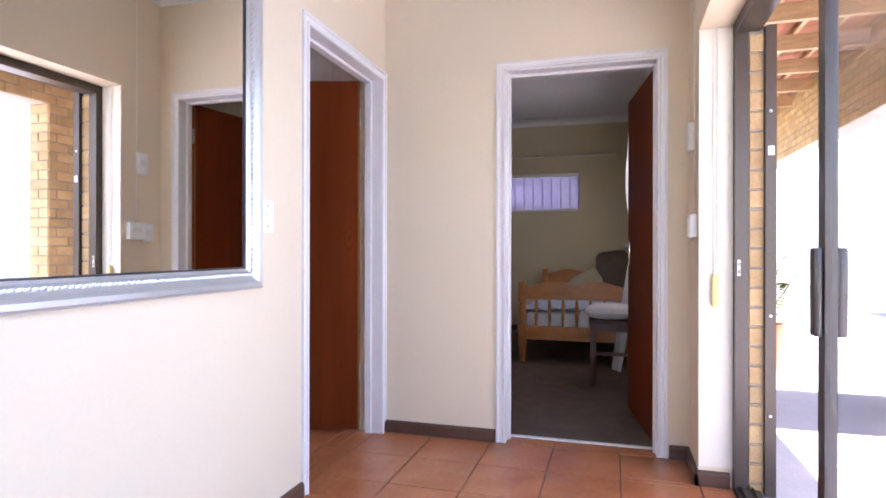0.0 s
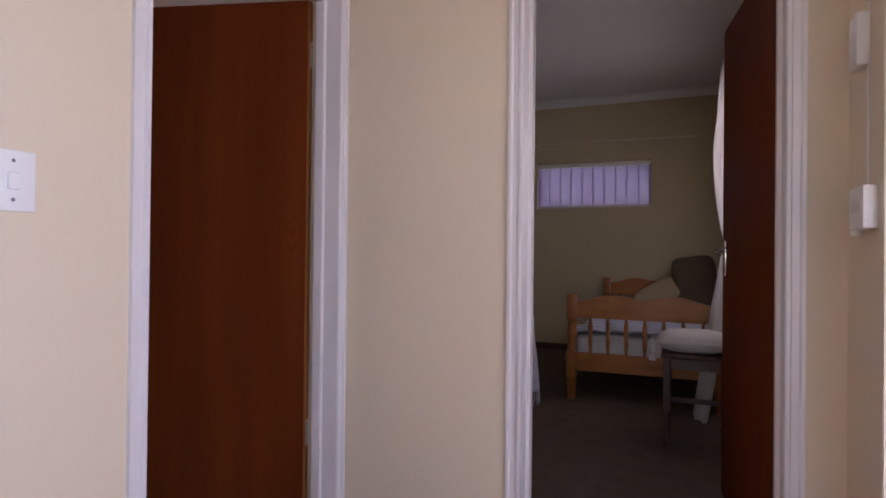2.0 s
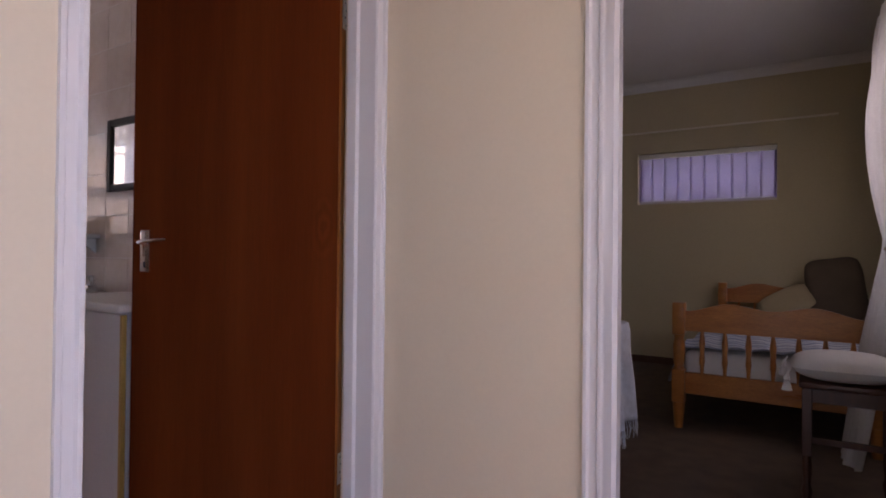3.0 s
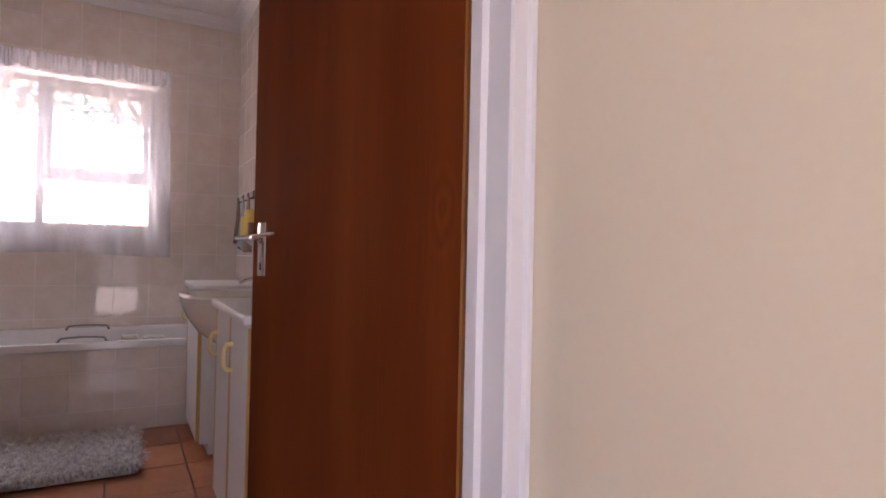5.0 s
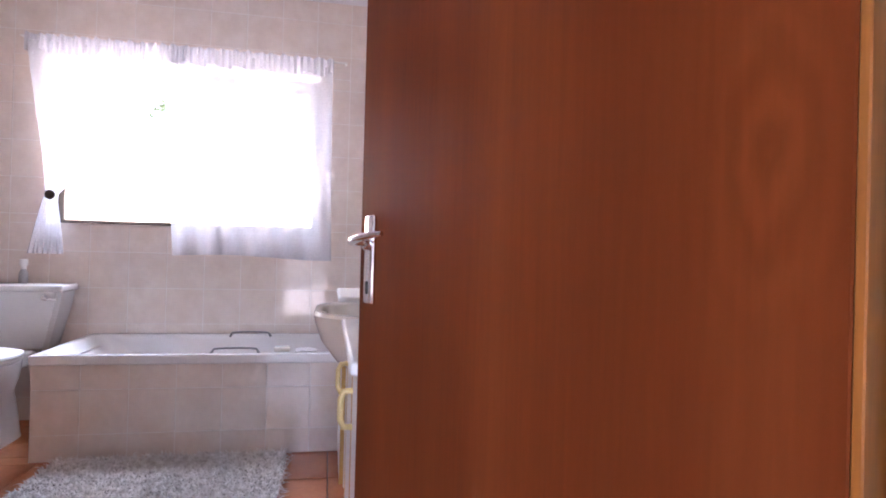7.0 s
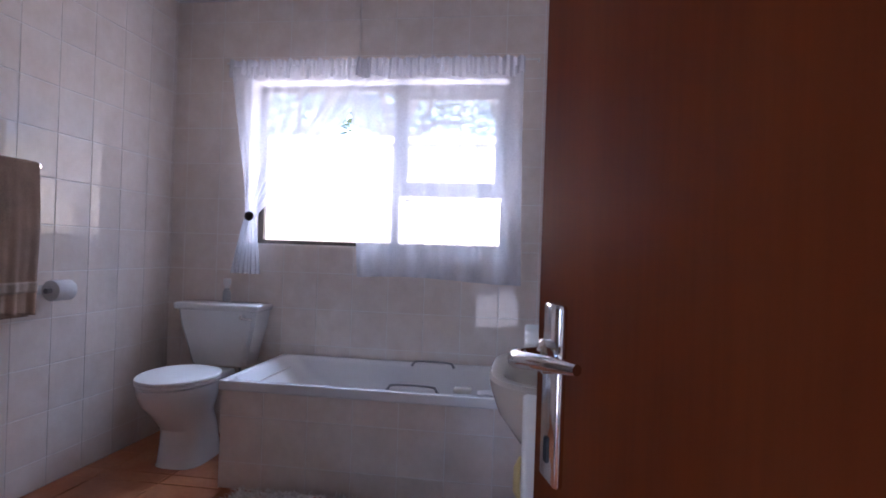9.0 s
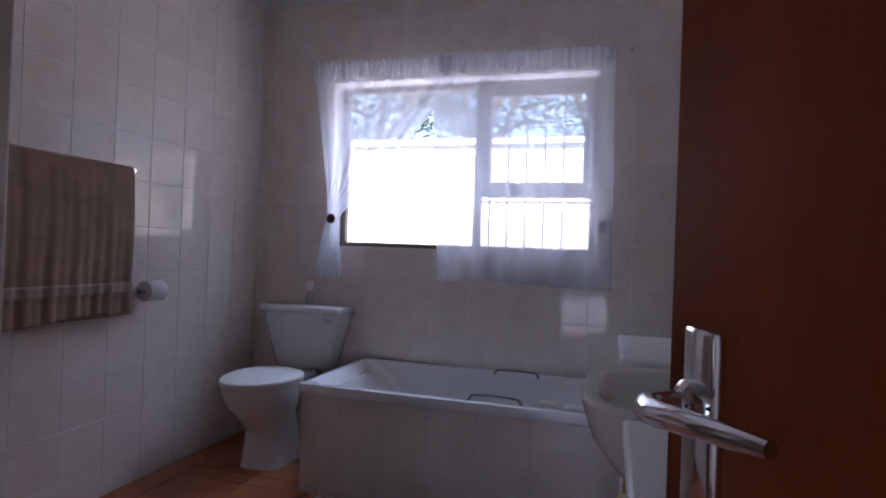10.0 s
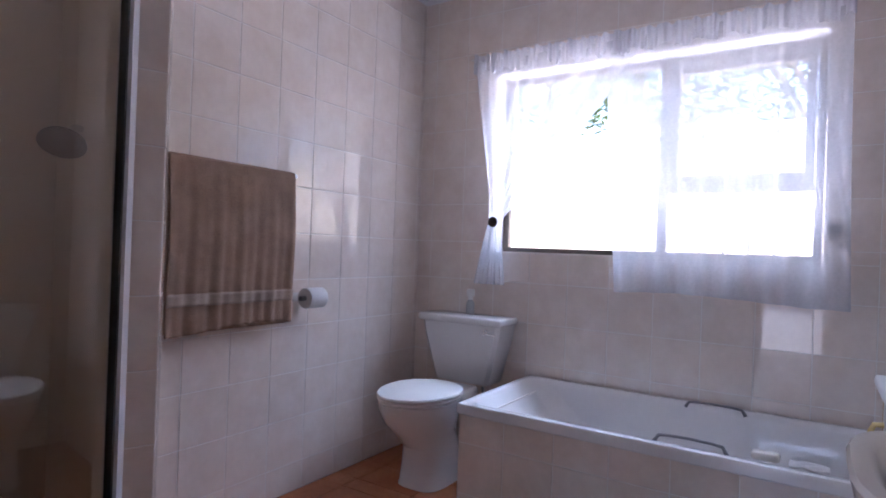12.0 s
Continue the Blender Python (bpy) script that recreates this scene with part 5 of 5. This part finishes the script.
# ---- patio outside ----
PAVING = material("pale_patio_paving", (0.43, 0.45, 0.49), 0.8, vary=0.06, grain=60, bump=0.2)
LAWN = material("dry_lawn", (0.16, 0.17, 0.06), 0.95, vary=0.2, scale=2, grain=70, bump=0.5)
ROOFTILE = material("clay_roof_tile", (0.42, 0.17, 0.09), 0.85, vary=0.12, bump=0.3)
RAFTER = material("pale_rafter_timber", (0.56, 0.38, 0.20), 0.6, vary=0.12, stretch=(1, 6, 6), bump=0.1)
lone("ground", boxes((-60, -60, -0.30, 60, 60, -0.12)), LAWN, "dry garden ground round the house", "ground", kind="structure", smooth=False)
lone("pavement_patio", boxes((1.602, -6, -0.119, 13, 16, -0.03)), PAVING, "sunlit pale paved patio", "patio", kind="structure", smooth=False)
wall("wall_house_outside", "house wall above and beside the sliding door", MORTAR,
     (1.487, 2.802, -0.1, XRO - 0.008, YF + 0.14, 3.2), (1.56, YFB + 0.002, -0.1, XRO - 0.008, YB + 0.2, 0.84), (1.56, YFB + 0.002, 2.16, XRO - 0.008, YB + 0.2, 3.2), (1.56, YFB + 0.002, 0.84, XRO - 0.008, 4.44, 2.16), (1.56, 6.36, 0.84, XRO - 0.008, YB + 0.2, 2.16), (1.487, -2.35, 2.062, XRO - 0.008, 2.802, 3.2), (1.487, -2.35, -0.1, XRO - 0.008, -0.552, 2.062))


def patio_roof():
    root = thing("patio_roof", (2.9, 4.0, 3.2), "patio roof of clay tiles on pale timber rafters", "roof", kind="structure")
    for k in range(22):
        bm = bmesh.new()
        y = -5.2 + 0.82 * k
        box(bm, 1.60, y, 3.0, 3.65, y + 0.055, 3.15, 0.004)
        part("rafter", bm, RAFTER, root)
    for k in range(6):
        bm = bmesh.new()
        box(bm, 1.66 + 0.33 * k, -5.5, 3.151, 1.70 + 0.33 * k, 13.2, 3.185)
        part("batten", bm, RAFTER, root)
    bm = bmesh.new()
    sheet(bm, lambda u, v: (1.6 + 2.1 * u, -5.5 + 18.7 * v, 3.205 + 0.016 * abs(math.sin(v * 190)) + 0.02 * ((u * 6.4) % 1)), 52, 380)
    part("tiles", bm, ROOFTILE, root, "clay tiles seen from below", smooth=False, solid=0.02)


patio_roof()


def bricks(parent, p, u, nrm, length, z0, z1, joint=0.010, bl=0.222, bh=0.075, limit=300):
    """Face bricks as pieces along u from p; proud of a mortar core along nrm."""
    u, nrm = Vector(u), Vector(nrm)
    meshes, made = {}, 0
    rows = int((z1 - z0 + joint) / (bh + joint))
    for r in range(rows):
        z = z0 + r * (bh + joint)
        a = -(r % 2) * (bl + joint) / 2
        while a < length - 0.02 and made < limit:
            s, e = max(a, 0), min(a + bl, length)
            a += bl + joint
            if e - s < 0.03:
                continue
            key = round(e - s, 3)
            if key not in meshes:
                bm = bmesh.new()
                w = key
                ring = lambda i, d: [tuple(u * x + Vector((0, 0, zz)) + nrm * d) for x, zz in ((i, i), (w - i, i), (w - i, bh - i), (i, bh - i))]
                loft(bm, [ring(0, 0.0), ring(0, 0.006), ring(0.003, 0.009)])
                meshes[key] = finish(bm, "brick", BRICK, False)
            ob = new("brick", meshes[key])
            ob.parent = parent
            ob.location = Vector(p) + u * s + Vector((0, 0, z))
            made += 1


beam = wall("wall_patio_beam", "face brick beam and pillar of the covered patio", MORTAR, (3.31, 1.2, 2.36, 3.53, 10.5, 3.2), (3.31, 3.94, -0.1, 3.53, 5.05, 2.36))
jamb = wall("wall_brick_jamb", "face brick jamb of the sliding door", MORTAR, (1.541, 2.762, -0.1, 1.60, 2.801, 2.06))
# Added white walls: cover the horizon and stand in for outdoor glare.
far = wall("wall_garden", "tall white wall added beyond the patio to hide the horizon", REVEAL, (12.0, -8, -0.12, 12.2, 14.5, 2.6), (1.7, 14.5, -0.12, 12.2, 14.7, 2.6))

lone("wall_boundary", boxes((-7.7, -9.0, -0.12, -7.5, 13.0, 2.45), (-7.74, -9.0, 2.45, -7.46, 13.0, 2.52)), REVEAL, "sunlit white boundary wall outside the bathroom window", "garden wall", kind="structure", smooth=False)


def garden_tree(x, y, seed):
    """Tapered trunk, limbs and a loose crown of small leaves in clumps."""
    rnd = random.Random(seed)
    root = thing("garden_tree", (x, y, -0.12), "leafy green tree behind the boundary wall", "tree", "garden trees")
    bm = bmesh.new()
    tube(bm, [(x, y, -0.12), (x + 0.05, y, 0.9), (x - 0.03, y + 0.05, 2.0), (x, y, 3.0)], [0.14, 0.11, 0.09, 0.06], 10)
    heads = []
    for k in range(8):
        a = 0.785 * k + rnd.uniform(-.3, .3)
        tip = Vector((x + math.cos(a) * rnd.uniform(.6, 1.3), y + math.sin(a) * rnd.uniform(.6, 1.4), rnd.uniform(2.8, 4.6)))
        root_z = rnd.uniform(1.8, 2.9)
        tube(bm, [(x, y, root_z), ((x + tip.x) / 2, (y + tip.y) / 2, (root_z + tip.z) / 2 + 0.15), tip], [0.045, 0.03, 0.012], 6)
        heads.append(tip)
    part("trunk", bm, BARK, root)
    vs, fs = [], []
    for head in heads:
        for k in range(330):
            p = head + Vector((rnd.gauss(0, .34), rnd.gauss(0, .38), rnd.gauss(0, .30)))
            d = Vector((rnd.uniform(-1, 1), rnd.uniform(-1, 1), rnd.uniform(-.7, .5))).normalized() * rnd.uniform(.05, .09)
            w = d.orthogonal().normalized() * 0.022
            i = len(vs)
            vs += [tuple(q - Vector((x, y, -0.12))) for q in (p - d, p + w, p + d, p - w)]
            fs.append((i, i + 1, i + 2, i + 3))
    me = bpy.data.meshes.new("crown")
    me.from_pydata(vs, [], fs)
    me.materials.append(LEAF)
    crown = new("crown", me)
    crown.parent = root
    tagged(crown, "loose crown of small green leaves", kind="stuff")


# patio plant in a pot
BARK = material("tree_bark", (0.16, 0.11, 0.07), 0.9, vary=0.2, grain=60, bump=0.5)
POT = material("terracotta_pot", (0.45, 0.19, 0.10), 0.8, vary=0.1, bump=0.2)
LEAF = material("palm_leaf", (0.11, 0.18, 0.04), 0.45, vary=0.2, bump=0.1)
for k, ty in enumerate((-0.6, 1.0, 2.7, 4.3)):
    garden_tree(-9.0 + 0.25 * (k % 2), ty, 20 + k)
plant = thing("potted_palm", (2.30, 5.9, -0.03), "small palm in a terracotta pot on the patio", "potted plant")
bm = bmesh.new()
lathe(bm, [(0, 0.0001), (0, 0.13), (0.02, 0.135), (0.38, 0.19), (0.42, 0.20), (0.42, 0.175), (0.36, 0.165), (0.35, 0.0001)], (2.30, 5.9, -0.03), 24)
part("pot", bm, POT, plant)
rnd = random.Random(5)
for k in range(9):
    bm = bmesh.new()
    a = 2 * math.pi * k / 9 + rnd.uniform(-.2, .2)
    reach, rise = rnd.uniform(.4, .7), rnd.uniform(1.0, 1.7)
    spine = [Vector((2.30 + math.cos(a) * reach * t, 5.9 + math.sin(a) * reach * t, 0.30 + rise * (t - 0.55 * t * t))) for t in (0, .2, .4, .6, .8, 1)]
    tube(bm, spine, [0.008, 0.007, 0.006, 0.005, 0.004, 0.002], 6)
    for i in range(18):
        t = 0.2 + 0.8 * i / 17
        j = min(int(t * 5), 4)
        c = spine[j].lerp(spine[j + 1], t * 5 - j)
        side = Vector((-math.sin(a), math.cos(a), 0))
        out = Vector((math.cos(a), math.sin(a), -0.3))
        for s in (1, -1):
            tip = c + side * s * (0.16 * (1.15 - t)) + out * 0.09
            q = out * 0.010
            vsq = [bm.verts.new(v) for v in (c - q, c + q, (c + tip) / 2 + q + Vector((0, 0, .01)), tip, (c + tip) / 2 - q + Vector((0, 0, .01)))]
            bm.faces.new(vsq)
    part("frond", bm, LEAF, plant)

# teal garden bench and bin far out on the lawn
TEAL = material("teal_paint", (0.02, 0.32, 0.28), 0.4, vary=0.05, bump=0.02)
skip = thing("garden_cart", (6.3, 11.0, -0.03), "teal garden cart beyond the patio", "garden cart")
bm = bmesh.new()
loft(bm, [[(5.9, 10.4, 0.30), (7.0, 10.4, 0.30), (7.0, 11.6, 0.30), (5.9, 11.6, 0.30)], [(5.75, 10.2, 0.85), (7.15, 10.2, 0.85), (7.15, 11.8, 0.85), (5.75, 11.8, 0.85)]])
part("tray", bm, TEAL, skip)
for y in (10.5, 11.5):
    bm = bmesh.new()
    lathe(bm, [(-0.04, 0.0001), (-0.04, 0.16), (0, 0.21), (0.04, 0.16), (0.04, 0.0001)], (6.4, y, 0.178), 20, (0, 1, 0))
    part("wheel", bm, RUBBER, skip)

# ---- pieces: wall tiles, floor tiles, bricks ----
def minus(rect, hole):
    """What is left of a rectangle (a0, b0, a1, b1) beside a hole."""
    a0, b0, a1, b1 = rect
    h0, k0, h1, k1 = hole
    if h0 >= a1 or h1 <= a0 or k0 >= b1 or k1 <= b0:
        return [rect]
    out = []
    if k0 > b0:
        out.append((a0, b0, a1, k0))
    if k1 < b1:
        out.append((a0, k1, a1, b1))
    m0, m1 = max(b0, k0), min(b1, k1)
    if h0 > a0:
        out.append((a0, m0, h0, m1))
    if h1 < a1:
        out.append((h1, m0, a1, m1))
    return out


def tiles(parent, origin, u, v, area, size, start, mat, holes=(), gap=0.0036, thick=0.0022, name="tile"):
    """Lays tiles as pieces over area (a0, b0, a1, b1) in the plane through origin with axes u and v."""
    origin, u, v = Vector(origin), Vector(u), Vector(v)
    n = u.cross(v)
    a0, b0, a1, b1 = area
    i0, i1 = math.floor((a0 - start[0]) / size), math.ceil((a1 - start[0]) / size)
    j0, j1 = math.floor((b0 - start[1]) / size), math.ceil((b1 - start[1]) / size)
    base, up = Vector(parent.location), parent.parent
    while up:
        base, up = base + Vector(up.location), up.parent
    cache = {}
    rnd = random.Random(len(name) + int(a1 * 100))
    for i in range(i0, i1):
        for j in range(j0, j1):
            left = [(max(start[0] + i * size, a0), max(start[1] + j * size, b0), min(start[0] + (i + 1) * size, a1), min(start[1] + (j + 1) * size, b1))]
            for hole in holes:
                left = [r for q in left for r in minus(q, hole)]
            for r in left:
                w, h = round(r[2] - r[0] - gap, 3), round(r[3] - r[1] - gap, 3)
                if w < 0.012 or h < 0.012:
                    continue
                if (w, h) not in cache:
                    bm = bmesh.new()
                    ring = lambda k, d: [tuple(u * x + v * y + n * d) for x, y in ((k, k), (w - k, k), (w - k, h - k), (k, h - k))]
                    loft(bm, [ring(0, 0.0004), ring(0, thick - 0.0008), ring(0.0012, thick)])
                    cache[(w, h)] = finish(bm, name, mat, False)
                ob = new(name, cache[(w, h)])
                ob.parent = parent
                ob.location = origin + u * (r[0] + gap / 2) + v * (r[1] + gap / 2) - base
                ob.rotation_euler = (rnd.uniform(-.0022, .0022), rnd.uniform(-.0022, .0022), 0)


def core(name):
    return bpy.data.objects[name]


T = 0.218
tiles(core("wall_bathroom_window"), (BX, 0, 0), (0, 1, 0), (0, 0, 1), (BY0, 0, BY1, H - 0.07), T, (2.453 - 9 * T, 1.225 - 6 * T), TILE, holes=[(1.125, 1.17, 2.695, 2.17)])
tiles(core("wall_bathroom_towel"), (0, BY0, 0), (-1, 0, 0), (0, 0, 1), (2.19, 0, -BX, H - 0.07), T, (3.113 - 5 * T, 1.225 - 6 * T), TILE)
tiles(core("wall_bathroom_vanity"), (0, BY1, 0), (1, 0, 0), (0, 0, 1), (BX, 0, XLB - 0.02, H - 0.07), T, (BX + 0.02, 1.225 - 6 * T), TILE)
tub = core("bathtub")
tiles(core("panel_core"), (-3.274, 0, 0), (0, 1, 0), (0, 0, 1), (1.397, 0, BY1, 0.466), T, (1.83 - 2 * T, 0.127 - T), TILE)
nib = core("wall_shower_nib")
for (xa, ya), (xb, yb) in zip(NIB, NIB[1:5]):
    run = Vector((xa - xb, ya - yb, 0))
    tiles(nib, (xb, yb, 0), run.normalized(), (0, 0, 1), (0, 0, run.length, H - 0.07), T, (0, 1.225 - 6 * T), TILE)

slab = lone("floor_hall", boxes((-3.0, -2.35, -0.12, XRO, YFB, -0.0085)), GROUT, "terracotta tiled hall floor", "floor", kind="structure", smooth=False)
tiles(slab, (0, 0, -0.0085), (1, 0, 0), (0, 1, 0), (XLB, -2.2, 1.487, YFB - 0.02), 0.34, (0.67 - 6 * 0.34, 2.76 - 15 * 0.34), TERRA, gap=0.006, thick=0.0085, name="floor_tile",
      holes=[(XLB, -2.2, XL, 2.226), (XLB, 3.08, XL, YFB), (XLB, YF, 0.41, YFB), (1.195, YF, 1.6, YFB), (XR, 2.80, 1.6, YFB)])
slab = lone("floor_bathroom", boxes((BXO, BY0 - 0.15, -0.12, XLB - 0.001, BY1 + 0.15, -0.0085)), GROUT, "terracotta tiled bathroom floor", "floor", kind="structure", smooth=False)
tiles(slab, (0, 0, -0.0085), (1, 0, 0), (0, 1, 0), (-3.36, BY0, XLB, BY1), 0.34, (-3.25, 2.80 - 9 * 0.34), TERRA, gap=0.006, thick=0.0085, name="floor_tile", holes=[(-2.185, BY0, -1.995, 1.06)])
tiles(slab, (0, 0, -0.0085), (1, 0, 0), (0, 1, 0), (BX, BY0, -3.36, 1.45), 0.34, (-3.25 - 3 * 0.34, 2.80 - 9 * 0.34), TERRA, gap=0.006, thick=0.0085, name="floor_tile")
lone("floor_bedroom", boxes((-3.2, YFB + 0.001, -0.12, BR + 0.2, YB + 0.2, 0.004)), CARPET, "brown loop pile bedroom carpet", "carpet", kind="structure", smooth=False)
lone("trim_threshold", boxes((0.41, YFB - 0.022, -0.005, 1.195, YFB + 0.006, 0.006, 0.002)), PLASTIC, "pale strip where carpet meets tiles", "threshold", kind="structure", smooth=False)

bricks(beam, (3.31, 10.5, 2.365), (0, -1, 0), (-1, 0, 0), 9.3, 0, 0.83, limit=390)
pil = wall("wall_patio_pillar", "face brick pillar of the covered patio", MORTAR, (3.312, 3.95, -0.09, 3.4, 5.04, 2.35))
bricks(pil, (3.31, 5.05, -0.1), (0, -1, 0), (-1, 0, 0), 1.11, 0, 2.46, limit=300)
bricks(pil, (3.31, 3.94, -0.1), (1, 0, 0), (0, -1, 0), 0.22, 0, 2.46, limit=60)
bricks(jamb, (1.543, 2.762, -0.03), (1, 0, 0), (0, -1, 0), 0.057, 0, 2.05, bl=0.20, limit=60)
